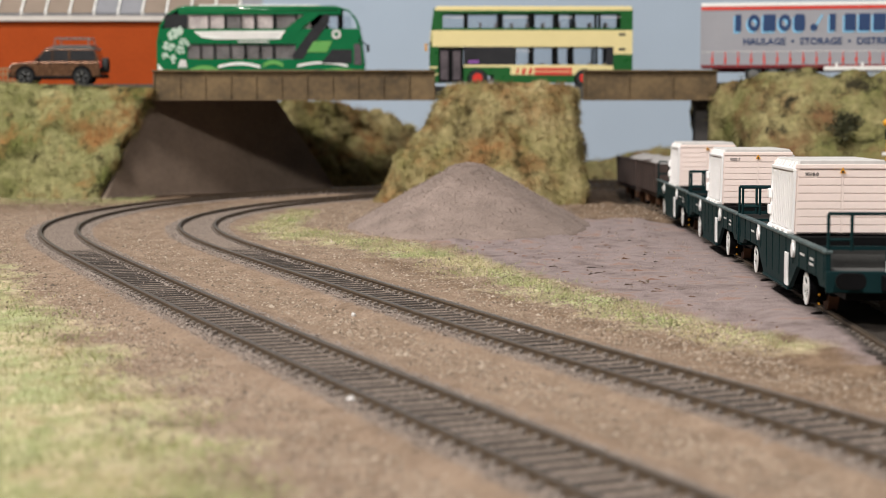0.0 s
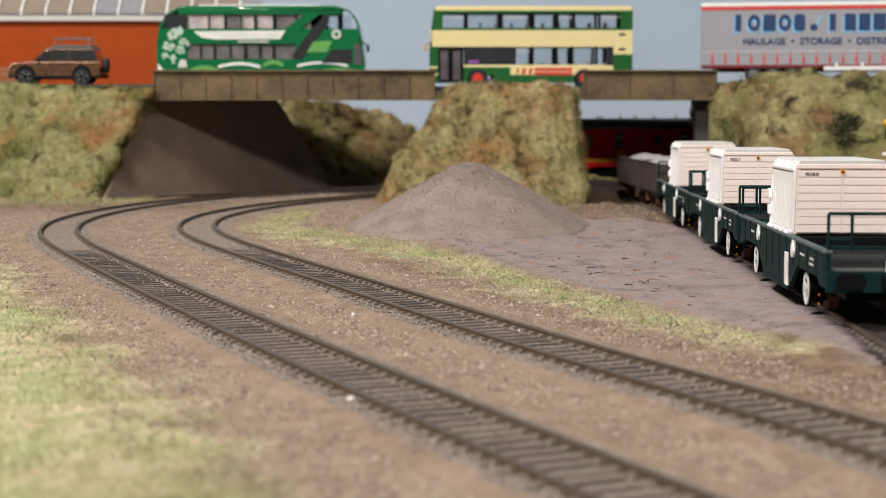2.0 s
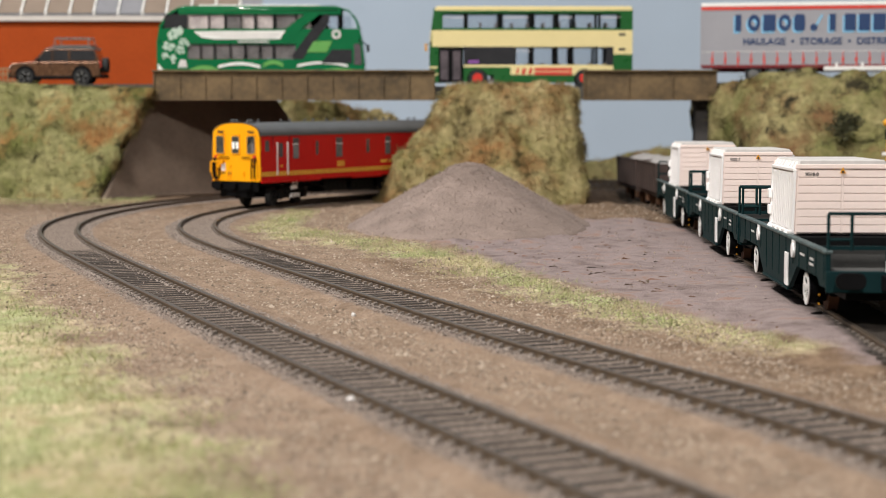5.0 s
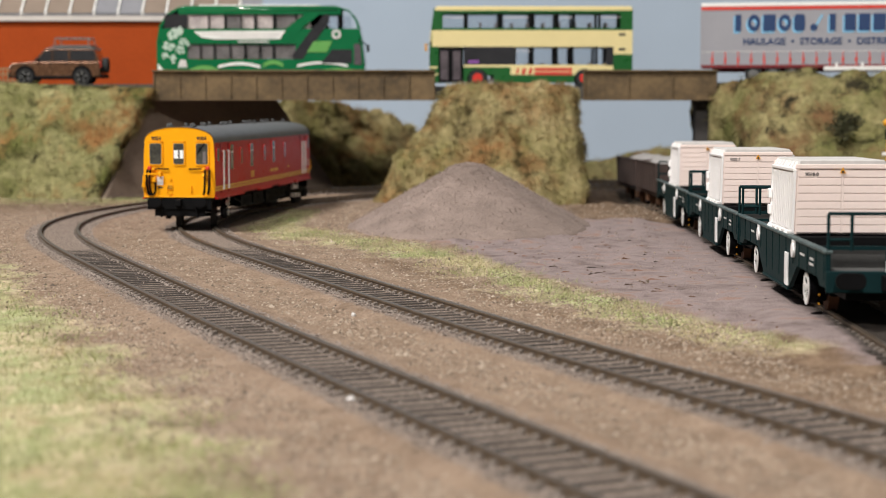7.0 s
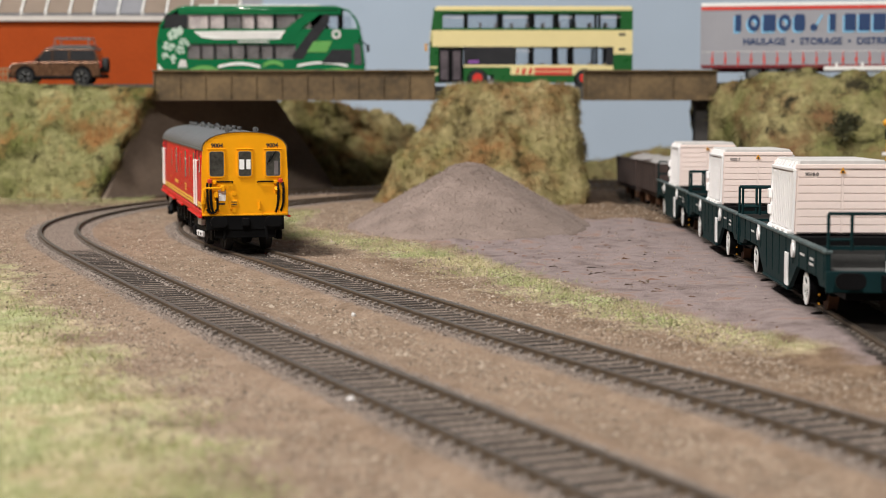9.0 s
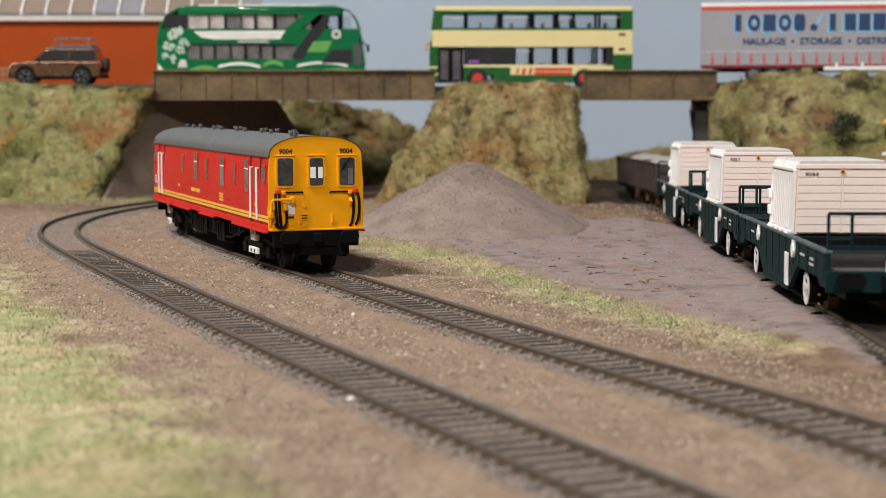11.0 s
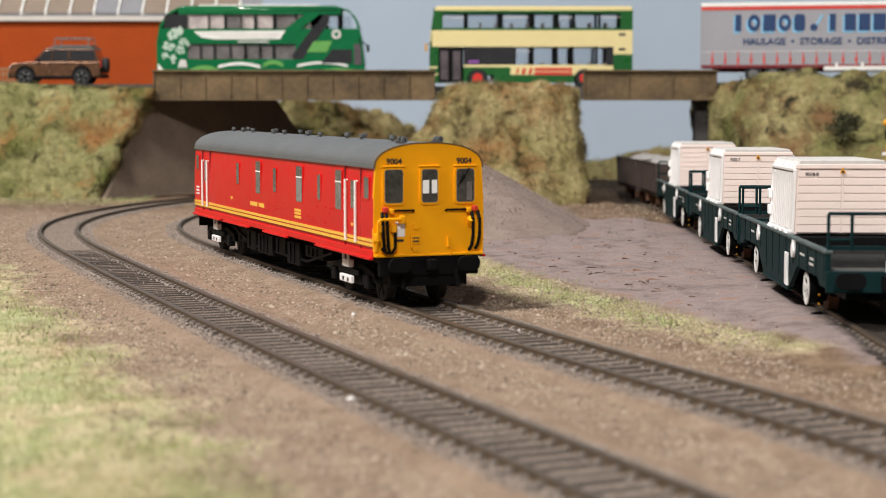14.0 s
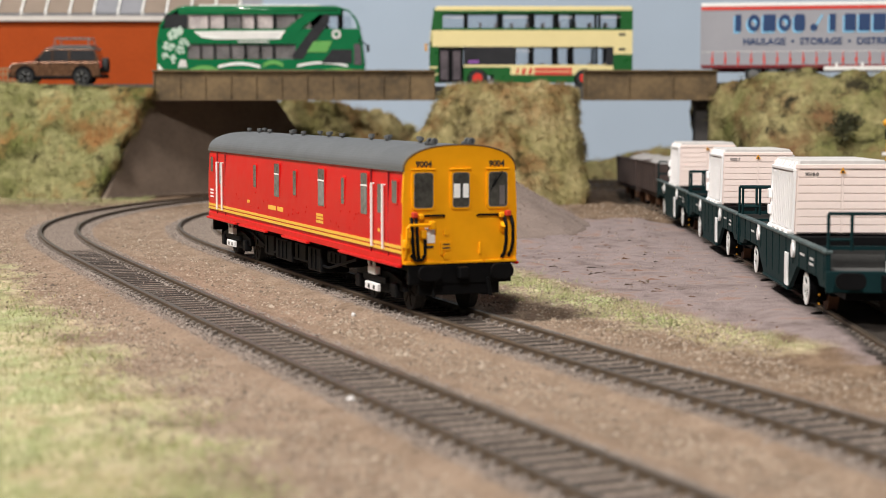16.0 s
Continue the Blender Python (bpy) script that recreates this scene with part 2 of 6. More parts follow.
def ground_material():
    m = bpy.data.materials.new("layout_ground")
    m.use_nodes = True
    n, l = nodes_of(m)
    b = n["Principled BSDF"]
    b.inputs["Roughness"].default_value = 0.95
    b.inputs["Specular IOR Level"].default_value = 0.2
    tc = n.new("ShaderNodeTexCoord")

    def stretch(along):
        mp = n.new("ShaderNodeMapping")
        mp.inputs["Scale"].default_value = (1, along, 1)
        l.new(tc.outputs["Object"], mp.inputs["Vector"])
        return mp.outputs[0]

    def noisy(scale, detail=4, rough=0.6, along=0):
        t = n.new("ShaderNodeTexNoise")
        t.inputs["Scale"].default_value, t.inputs["Detail"].default_value, t.inputs["Roughness"].default_value = scale, detail, rough
        l.new(tc.outputs["Object"] if not along else stretch(along), t.inputs["Vector"])
        return t.outputs["Fac"]

    def ramp(src, stops):
        r = n.new("ShaderNodeValToRGB")
        while len(r.color_ramp.elements) < len(stops):
            r.color_ramp.elements.new(0.5)
        for e, (p, c) in zip(r.color_ramp.elements, stops):
            e.position, e.color = p, (*c, 1)
        l.new(src, r.inputs[0])
        return r.outputs[0]

    def mix(fac, a, c):
        x = n.new("ShaderNodeMix")
        x.data_type = "RGBA"
        l.new(fac, x.inputs[0])
        l.new(a, x.inputs[6])
        l.new(c, x.inputs[7])
        return x.outputs[2]

    def mask(name, grain):
        a = n.new("ShaderNodeAttribute")
        a.attribute_name = name
        add = n.new("ShaderNodeMath")
        add.operation = "ADD"
        l.new(a.outputs["Fac"], add.inputs[0])
        l.new(grain, add.inputs[1])
        mr = n.new("ShaderNodeMapRange")
        mr.inputs["From Min"].default_value, mr.inputs["From Max"].default_value = 0.85, 1.25
        l.new(add.outputs[0], mr.inputs["Value"])
        return mr.outputs[0]

    big, mid, fine = noisy(14, 4), noisy(120, 5, 0.7, 0.6), noisy(900, 3)
    soil = ramp(mid, [(0.32, (0.173, 0.115, 0.077)), (0.52, (0.343, 0.242, 0.173)), (0.7, (0.48, 0.361, 0.273))])
    soil2 = ramp(fine, [(0.3, (0.122, 0.082, 0.056)), (0.5, (0.254, 0.18, 0.126)), (0.72, (0.395, 0.308, 0.231))])
    c = mix(big, soil, soil2)
    grass = mix(fine, ramp(noisy(30, 6, 0.7, 0.35), [(0.3, (0.25, 0.31, 0.12)), (0.44, (0.41, 0.47, 0.2)), (0.56, (0.66, 0.51, 0.33)), (0.7, (0.36, 0.44, 0.18))]), ramp(noisy(260, 4, 0.7, 0.5), [(0.35, (0.27, 0.26, 0.13)), (0.5, (0.49, 0.46, 0.28)), (0.65, (0.76, 0.6, 0.45))]))
    earth = ramp(mid, [(0.3, (0.10, 0.064, 0.04)), (0.5, (0.2, 0.132, 0.086)), (0.7, (0.3, 0.21, 0.14))])
    c = mix(mask("darker_soil", mid), c, earth)
    c = mix(mask("lawn", mid), c, grass)
    yard = ramp(noisy(60, 6, 0.7), [(0.3, (0.15, 0.11, 0.101)), (0.42, (0.25, 0.195, 0.185)), (0.55, (0.31, 0.246, 0.235)), (0.64, (0.3, 0.19, 0.15)), (0.75, (0.345, 0.273, 0.258))])
    c = mix(mask("yard", mid), c, yard)
    # near-black shade under the siding wagons, put into the ground colour
    wagon_shade = ramp(fine, [(0.3, (0.02, 0.016, 0.013)), (0.6, (0.055, 0.044, 0.036))])
    c = mix(mask("wagon_shade", mid), c, wagon_shade)
    bed = ramp(fine, [(0.32, (0.13, 0.099, 0.08)), (0.5, (0.25, 0.195, 0.16)), (0.68, (0.37, 0.3, 0.25))])
    c = mix(mask("bed", fine), c, bed)
    l.new(c, b.inputs["Base Color"])
    bp = n.new("ShaderNodeBump")
    bp.inputs["Strength"].default_value, bp.inputs["Distance"].default_value = 0.9, 0.0011
    l.new(fine, bp.inputs["Height"])
    l.new(bp.outputs[0], b.inputs["Normal"])
    return m


def ground():
    ys = np.concatenate([np.arange(0.16, 1.0, 0.004), np.arange(1.0, 1.861, 0.01)])
    xs = np.concatenate([np.arange(-0.9, -0.3, 0.03), np.arange(-0.3, 0.22, 0.004), np.arange(0.22, 0.91, 0.03)])
    verts, faces, masks = [], [], {"lawn": [], "yard": [], "bed": [], "darker_soil": [], "wagon_shade": []}
    for y in ys:
        for x in xs:
            lawn, strip, yard = lawn_mask(x, y), strip_mask(x, y), yard_mask(x, y)
            bed = near((INNER, OUTER), x, y)
            side = near((SIDING,), x, y)
            z = GROUND + 0.0007 * wob(x, y, 0, 60) + 0.0004 * wob(x, y, 3, 170)
            if yard > 0 and bed > 0.02:
                z += 0.0014 * abs(wob(x, y, 9, 45)) + 0.0013 * wob(x * 0.8, y * 1.6, 5, 110)
            if 0.0118 < bed < 0.021:
                z = -0.0021 + 0.0008 * wob(x, y, 6, 160)
            if bed < 0.0118:
                buried = min(max((y - 0.75) / 0.08, 0), 1)
                z = -0.00242 + 0.00016 * wob(x, y, 3, 250) + 0.0006 * buried
            if side < 0.036 and y > 0.42:
                blend = min(max((0.036 - side) / 0.014, 0), 1) * min(max((y - 0.42) / 0.08, 0), 1)
                z += (fall(y) - 0.0013 + 0.0004 * wob(x, y, 3, 120) - z) * blend
            if lawn > 0:
                z += 0.001 * min(lawn, 1)
            if max(abs(x) - 0.3, 0) > 0 or y > 1.2:
                z -= 0.0006
            verts.append((x, y, z))
            green = max(min(lawn, 1), min(strip * 0.75, 1))
            masks["lawn"].append(0.5 + 0.5 * max(min(green - 0.25 + 0.7 * wob(x, y, 8, 40), 1), -1))
            # darker brown ground: near right corner, beside the strip, at the back, bank foot
            darker_soil = max(min((x - 0.055 - 0.3 * (0.47 - y)) / 0.02, (0.51 - y) / 0.02), 0.75 - abs(strip + 0.35) * 1.6 if y < 0.75 and yard < 0 else -1)
            darker_soil = max(darker_soil, min((x - 0.06) / 0.02, (y - 0.97) / 0.03), min((-0.14 - x) / 0.03, (y - 1.06) / 0.05))
            # painted shade band that follows the siding beneath the wagons
            masks["wagon_shade"].append(0.4 + 0.5 * max(min((0.0145 - side) / 0.005, 1), -1) if y > 0.38 else 0.0)
            masks["darker_soil"].append(0.45 + 0.45 * max(min(darker_soil + 0.5 * wob(x, y, 2, 45), 1), -1))
            masks["yard"].append(0.5 + 0.55 * max(min(yard, 1), -1))
            masks["bed"].append(0.5 + 0.55 * max(min((0.0165 - bed) / 0.004, 1), -1))
    w = len(xs)
    for j in range(len(ys) - 1):
        for i in range(w - 1):
            faces.append((j * w + i, j * w + i + 1, (j + 1) * w + i + 1, (j + 1) * w + i))
    ob = raw("ground", verts, faces, ground_material(), None, True)
    for k, v in masks.items():
        ob.data.attributes.new(k, "FLOAT", "POINT").data.foreach_set("value", v)
    tagged(ob, "scenic baseboard of brown ballast, turf and grey yard", "ground", kind="structure")


ground()

# ---------------------------------------------------------------- grassy banks


def bank(name, label, bottom, top, heights, n=18, rough=0.009, tufts=9000, blade=0.0042, seed=1, sunk=0.0, tone=""):
    """A rough earth bank between a bottom and a top outline, covered with fibres."""
    rnd = random.Random(seed)
    k = len(bottom)
    ring = []
    for i in range(k):
        b0, b1, t0, t1 = bottom[i], bottom[(i + 1) % k], top[i], top[(i + 1) % k]
        length = math.hypot(b1[0] - b0[0], b1[1] - b0[1])
        m = max(int(length / 0.006), 1)
        for j in range(m):
            f = j / m
            ring.append((b0[0] + (b1[0] - b0[0]) * f, b0[1] + (b1[1] - b0[1]) * f, t0[0] + (t1[0] - t0[0]) * f, t0[1] + (t1[1] - t0[1]) * f, heights[i] + (heights[(i + 1) % k] - heights[i]) * f))
    cx, cy = sum(p[0] for p in top) / k, sum(p[1] for p in top) / k
    levels = [(i / n, 0) for i in range(n + 1)] + [(1, c) for c in (0.08, 0.2, 0.4, 0.7, 0.95)]
    verts, faces = [], []
    for v, c in levels:
        for bx, by, tx, ty, hz in ring:
            x, y, z = bx + (tx - bx) * v, by + (ty - by) * v, GROUND - 0.002 + (hz - GROUND + 0.002) * v
            x, y = x + (cx - x) * c, y + (cy - y) * c
            z -= sunk * min(c / 0.15, 1)
            d = Vector((noise.noise(Vector((x, y, z)) * 45), noise.noise(Vector((x + 7, y, z)) * 45), noise.noise(Vector((x, y + 5, z)) * 45)))
            e = Vector((noise.noise(Vector((x, y, z)) * 130), noise.noise(Vector((x + 3, y, z)) * 130), noise.noise(Vector((x, y + 2, z)) * 130)))
            k2 = (0.35 if v == 0 else 1) * (0.3 if c > 0.1 else 1)
            q = Vector((x, y, z)) + (d * rough + e * rough * 0.5) * k2
            verts.append(tuple(q))
    w = len(ring)
    for j in range(len(levels) - 1):
        for i in range(w):
            faces.append((j * w + i, j * w + (i + 1) % w, (j + 1) * w + (i + 1) % w, (j + 1) * w + i))
    last = (len(levels) - 1) * w
    faces.append(tuple(last + i for i in range(w)))
    thing = empty(name)
    tagged(thing, label, "embankment")
    earth = raw("earth", verts, faces, M["soil" + tone], thing, True)
    # fibres on the sides and rim
    fv, ff = [], []
    side = (n + 2) * w
    for _ in range(tufts):
        f = faces[rnd.randrange(side)]
        a, b2, c2, d2 = (Vector(verts[i]) for i in f)
        if min(a.y, b2.y) > 1.33 and cy < 1.33:
            continue
        p = a.lerp(b2, rnd.random()).lerp(d2.lerp(c2, rnd.random()), rnd.random())
        nrm = (b2 - a).cross(d2 - a).normalized()
        lock = noise.noise_vector(p * 95)
        way = (nrm * 0.45 + lock + Vector((rnd.gauss(0, 0.45), rnd.gauss(0, 0.45), rnd.gauss(-0.2, 0.45)))).normalized()
        ln = blade * rnd.uniform(0.4, 1.1) * (1 + lock.length)
        sidew = way.cross(Vector((rnd.gauss(0, 1), rnd.gauss(0, 1), rnd.gauss(0, 1)))).normalized() * rnd.uniform(0.0001, 0.00024)
        i0 = len(fv)
        fv += [tuple(p - nrm * 0.0006 - sidew), tuple(p - nrm * 0.0006 + sidew), tuple(p + way * ln * 0.6 + sidew * 0.7), tuple(p + way * ln)]
        ff += [(i0, i0 + 1, i0 + 2), (i0, i0 + 2, i0 + 3)]
    fib = raw("grass_cover", fv, ff, M["fibre" + tone], thing)
    tagged(fib, kind="stuff")
    return thing


mm = lambda pts: [(x / 1000, y / 1000) for x, y in pts]
bank("grass_bank", "rough green and straw-coloured static grass bank beside the bridge abutment",
     mm([(-760, 1200), (-420, 1204), (-315, 1204), (-237, 1202), (-231, 1250), (-232, 1380), (-760, 1380)]),
     mm([(-760, 1258), (-420, 1258), (-300, 1250), (-203, 1230), (-204, 1262), (-210, 1372), (-760, 1372)]),
     [0.0775, 0.0775, 0.0775, 0.0755, 0.071, 0.07, 0.07], tufts=46000, seed=3, rough=0.0066, tone="_pale")
bank("grass_mound", "steep straw and olive grass mound between the two bridge spans",
     mm([(-44, 1164), (-10, 1142), (40, 1132), (92, 1140), (94, 1200), (94, 1290), (60, 1270), (0, 1216)]),
     mm([(-4, 1190), (10, 1184), (45, 1180), (88, 1184), (90, 1235), (90, 1285), (62, 1262), (14, 1218)]),
     [0.073, 0.075, 0.076, 0.075, 0.07, 0.068, 0.068, 0.068], tufts=42000, seed=5, rough=0.0066, blade=0.0036)
bank("grass_bank", "tall olive and brown grass bank beside the parked trailer",
     mm([(190, 1380), (190, 1225), (200, 1140), (270, 1105), (350, 1080), (760, 1040), (760, 1380)]),
     mm([(198, 1372), (193, 1240), (222, 1218), (262, 1205), (350, 1190), (760, 1150), (760, 1372)]),
     [0.07, 0.073, 0.085, 0.079, 0.0775, 0.077, 0.07], tufts=46000, seed=8, sunk=0.006, tone="_olive")
bank("grass_bank", "shaded brown and olive grass bank behind the bridge",
     mm([(-102, 1352), (-72, 1374), (-20, 1414), (2, 1440), (-8, 1482), (-160, 1482), (-160, 1392)]),
     mm([(-114, 1388), (-88, 1402), (-52, 1432), (-26, 1452), (-36, 1474), (-152, 1474), (-152, 1394)]),
     [0.063, 0.062, 0.056, 0.043, 0.04, 0.063, 0.063], tufts=20000, seed=9)


# ---------------------------------------------------------------- more materials
M.update(
    teal=mat("wagon_teal", (0.0045, 0.0215, 0.0235), 0.6, 0.2, 120, 0, fine=600, spec=0.1),
    teal_edge=mat("highlight_teal_edge", (0.025, 0.05, 0.052), 0.6, 0.7, 350, 0, fine=1200, second=(0.07, 0.1, 0.1)),
    cream=mat("flask_cream", (0.9, 0.75, 0.69), 0.5, 0.04, 60, 0, fine=400),
    ivory=mat("flask_white", (0.86, 0.84, 0.83), 0.5, 0.04, 60, 0, fine=400),
    lid=mat("flask_lid", (0.62, 0.59, 0.57), 0.6, 0.12, 150, 0, fine=500),
    glass=glass("window_glass", (0.96, 0.97, 0.98)),
    dark_glass=mat("dark_window", (0.035, 0.035, 0.038), 0.12, 0.2, 80),
    grey_glass=mat("grey_window", (0.105, 0.088, 0.096), 0.15, 0.4, 120),
    reflection_glass=mat("reflection_window", (0.17, 0.16, 0.175), 0.2, 0.55, 90),
    cab_glass=mat("cab_window", (0.06, 0.058, 0.05), 0.12, 0.6, 140),
    bright=mat("lit_pane", (0.98, 0.99, 0.99), 0.3, 0.03, 50),
    stripe=mat("yellow_lining", (0.85, 0.5, 0.06), 0.45, 0.06, 60),
    text_dark=mat("dark_lettering", (0.02, 0.018, 0.018), 0.6, 0.1, 200),
    red_part=mat("red_valve", (0.6, 0.04, 0.015), 0.5, 0.1, 100),
    bus_green=mat("bus_green", (0.012, 0.105, 0.022), 0.3, 0.06, 30, coat=0.3),
    bus_bright=mat("bus_bright_green", (0.008, 0.142, 0.05), 0.16, 0.08, 25, coat=0.5),
    bus_lime=mat("bus_lime", (0.13, 0.36, 0.09), 0.3, 0.08, 25),
    bus_cream=mat("bus_cream", (0.78, 0.66, 0.33), 0.35, 0.04, 30, coat=0.2),
    seat_dark=mat("seat_cloth", (0.16, 0.14, 0.14), 0.9, 0.2, 200),
    tyre=mat("tyre_rubber", (0.022, 0.022, 0.022), 0.85, 0.2, 200),
    hub_red=mat("hub_red", (0.62, 0.03, 0.02), 0.4, 0.05, 100),
    silver=mat("silver_hub", (0.3, 0.3, 0.3), 0.3, 0.1, 100, metal=0.7),
    curtain=mat("trailer_curtain", (0.308, 0.304, 0.330), 0.6, 0.05, 30, 0.0002, fine=200),
    maroon=mat("chassis_maroon", (0.16, 0.012, 0.016), 0.5, 0.1, 60),
    tr_red=mat("trailer_red", (0.62, 0.05, 0.035), 0.5, 0.05, 60),
    blue=mat("lettering_blue", (0.008, 0.036, 0.12), 0.5, 0.05, 60),
    pale_blue=mat("lettering_pale_blue", (0.2, 0.5, 0.75), 0.5, 0.05, 60),
    bronze=mat("bronze_car_paint", (0.17, 0.086, 0.048), 0.26, 0.12, 40, metal=0.5, coat=0.9),
    rack_grey=mat("rack_metal", (0.22, 0.2, 0.19), 0.45, 0.1, 100, metal=0.4),
    lining=mat("pale_reflection", (0.45, 0.38, 0.36), 0.6, 0.5, 120),
    lining_dim=mat("grey_reflection", (0.15, 0.13, 0.125), 0.6, 0.5, 120),
    wagon_brown=mat("wagon_brown", (0.055, 0.034, 0.028), 0.8, 0.35, 90, 0.0002),
    rust=mat("rusty_metal", (0.12, 0.055, 0.025), 0.8, 0.4, 200, 0.0001),
    flake=mat("bark_flake", (0.06, 0.04, 0.03), 0.9, 0.3, 300, spread=("island", [(0.03, 0.022, 0.018), (0.09, 0.05, 0.032), (0.2, 0.09, 0.05), (0.12, 0.09, 0.075)], 0.85)),
    leaf=mat("dark_leaf", (0.045, 0.05, 0.02), 0.8, 0.3, 300, spread=("island", [(0.025, 0.026, 0.012), (0.075, 0.078, 0.03), (0.05, 0.045, 0.02)], 0.8)),
    load=mat("pale_stone_load", (0.38, 0.36, 0.35), 0.95, 0.3, 300, 0.0008),
    brick_line=mat("pale_fascia", (0.62, 0.57, 0.53), 0.6, 0.06, 40),
    roof_pane=mat("roof_glazing", (0.25, 0.25, 0.27), 0.35, 0.1, 30),
    roof_tan=mat("roof_tan_pane", (0.24, 0.185, 0.145), 0.5, 0.1, 30),
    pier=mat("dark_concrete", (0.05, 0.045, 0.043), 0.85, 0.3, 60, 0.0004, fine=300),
    petal=mat("petal_white", (0.45, 0.56, 0.47), 0.4, 0.1, 60),
    crane_yellow=mat("machine_yellow", (0.72, 0.33, 0.02), 0.45, 0.1, 100),
    timber=mat("fence_timber", (0.3, 0.2, 0.1), 0.8, 0.2, 120),
)


def bx(x0, x1, y0, y1, z0, z1, bevel=0.0, bm=None):
    """A box in millimetres."""
    return box(x0 / 1000, x1 / 1000, y0 / 1000, y1 / 1000, z0 / 1000, z1 / 1000, bevel / 1000, 2, bm)


def rd(p, q, r, n=8, bm=None):
    return rod([v / 1000 for v in p], [v / 1000 for v in q], r / 1000, n, bm)


def pz(poly, axis, a, c, bm=None, bevel=0.0):
    return prism([(u / 1000, v / 1000) for u, v in poly], axis, a / 1000, c / 1000, bm, bevel / 1000)


def words(body, size, material, parent, m, name="lettering", depth=0.00008, label=""):
    """Raised lettering in the built-in font, centred."""
    cu = bpy.data.curves.new("tmp_text", "FONT")
    cu.offset = size * 0.026
    cu.body, cu.size, cu.extrude, cu.align_x, cu.align_y, cu.resolution_u = body, size, depth, "CENTER", "CENTER", 3
    tmp = bpy.data.objects.new("tmp_text", cu)
    scene.collection.objects.link(tmp)
    me = bpy.data.meshes.new_from_object(tmp.evaluated_get(bpy.context.evaluated_depsgraph_get()))
    bpy.data.objects.remove(tmp)
    me.materials.clear()
    me.materials.append(material)
    ob = new(name, me)
    ob.parent, ob.matrix_basis = parent, m
    if label:
        tagged(ob, label)
    return ob


# ---------------------------------------------------------------- the hall round the layout
M["hall_wall"] = mat("hall_wall", (0.17, 0.17, 0.175), 0.9, 0.08, 1.5)
M["hall_floor"] = mat("hall_floor", (0.1, 0.095, 0.09), 0.8, 0.15, 3)
M["hall_ceiling"] = mat("hall_ceiling", (0.3, 0.3, 0.3), 0.9, 0.05, 2)
M["ply"] = mat("baseboard_ply", (0.3, 0.2, 0.11), 0.7, 0.2, 20)
# unseen room added to shut out the world light and dim glossy reflections
for wall, b6 in (("wall_south", (-2.3, 2.3, -3.8, -3.7)), ("wall_north", (-2.3, 2.3, 2.5, 2.6)), ("wall_west", (-2.3, -2.2, -3.7, 2.5)), ("wall_east", (2.2, 2.3, -3.7, 2.5))):
    tagged(obj(wall, box(*b6, -0.9, 2.6), M["hall_wall"]), "unseen grey hall wall added to dim reflections", "wall", kind="structure")
tagged(obj("floor", box(-2.3, 2.3, -3.8, 2.6, -1.0, -0.9), M["hall_floor"]), "unseen dark hall floor added to dim reflections", "floor", kind="structure")
tagged(obj("ceiling", box(-2.3, 2.3, -3.8, 2.6, 2.6, 2.7), M["hall_ceiling"]), "unseen pale hall ceiling added to shut out the world light", "ceiling", kind="structure")
tagged(obj("baseboard", box(-0.9, 0.88, 0.161, 1.859, -0.09, -0.0085, 0.002), M["ply"]), "plywood layout baseboard", "baseboard", kind="structure")
for x, y in ((-0.8, 0.26), (0.78, 0.26), (-0.8, 1.76), (0.78, 1.76)):
    tagged(obj("trestle_leg", box(x - 0.022, x + 0.022, y - 0.022, y + 0.022, -0.9, -0.09, 0.002), M["ply"]), "plain timber trestle leg", "trestle", kind="structure")

# ---------------------------------------------------------------- setting: sky board, road, bridge
tagged(obj("backdrop", box(-1.6, 1.6, 1.862, 1.872, -0.1, 0.8), M["sky"]), "plain pale blue painted sky board", "backdrop", kind="structure")
road = tagged(obj("road", box(-0.206, 0.196, 1.244, 1.36, 0.0655, 0.0745), M["asphalt"]), "grey model road across the bridge", "road", kind="structure")
tagged(obj("road", box(-0.76, -0.2085, 1.272, 1.36, 0.069, 0.0762), M["asphalt"]), "grey model road on the bank", "road", kind="structure")
tagged(obj("road", box(0.1985, 0.76, 1.262, 1.36, 0.069, 0.0774), M["asphalt"]), "grey model road behind the bank", "road", kind="structure")


def girder(x0, x1, ribs, label):
    """A bridge side girder with a top flange, a bottom flange and stiffeners on its face."""
    g = tagged(empty("bridge_girder", pose(x0 / 1000, 1.232, 0.0645)), label, "bridge girder")
    w = x1 - x0
    part("web", bx(0, w, 3, 11, 0.8, 20), M["girder"], g)
    part("top_flange", bx(-0.4, w + 0.4, 0.6, 11.4, 20, 21.3, 0.25), M["girder"], g)
    part("bottom_flange", bx(-0.2, w + 0.2, 1.4, 11.2, 0, 0.8, 0.2), M["girder"], g)
    for i in range(ribs + 1):
        x = 0.5 + (w - 1.6) * i / ribs
        part("stiffener", bx(x, x + 0.7, 1.9, 3, 0.8, 20), M["girder"], g)
    return g


girder(-203, -5.5, 11, "weathered brown plate girder with stiffeners over the curved tracks")
girder(98.5, 192, 3, "short weathered brown plate girder over the siding")

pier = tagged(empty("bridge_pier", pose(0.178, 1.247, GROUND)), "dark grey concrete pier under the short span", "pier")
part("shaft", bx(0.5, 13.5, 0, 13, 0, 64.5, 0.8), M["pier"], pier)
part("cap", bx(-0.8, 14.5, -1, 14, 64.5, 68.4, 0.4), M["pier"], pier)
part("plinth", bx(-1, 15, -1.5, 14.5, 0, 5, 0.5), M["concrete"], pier)

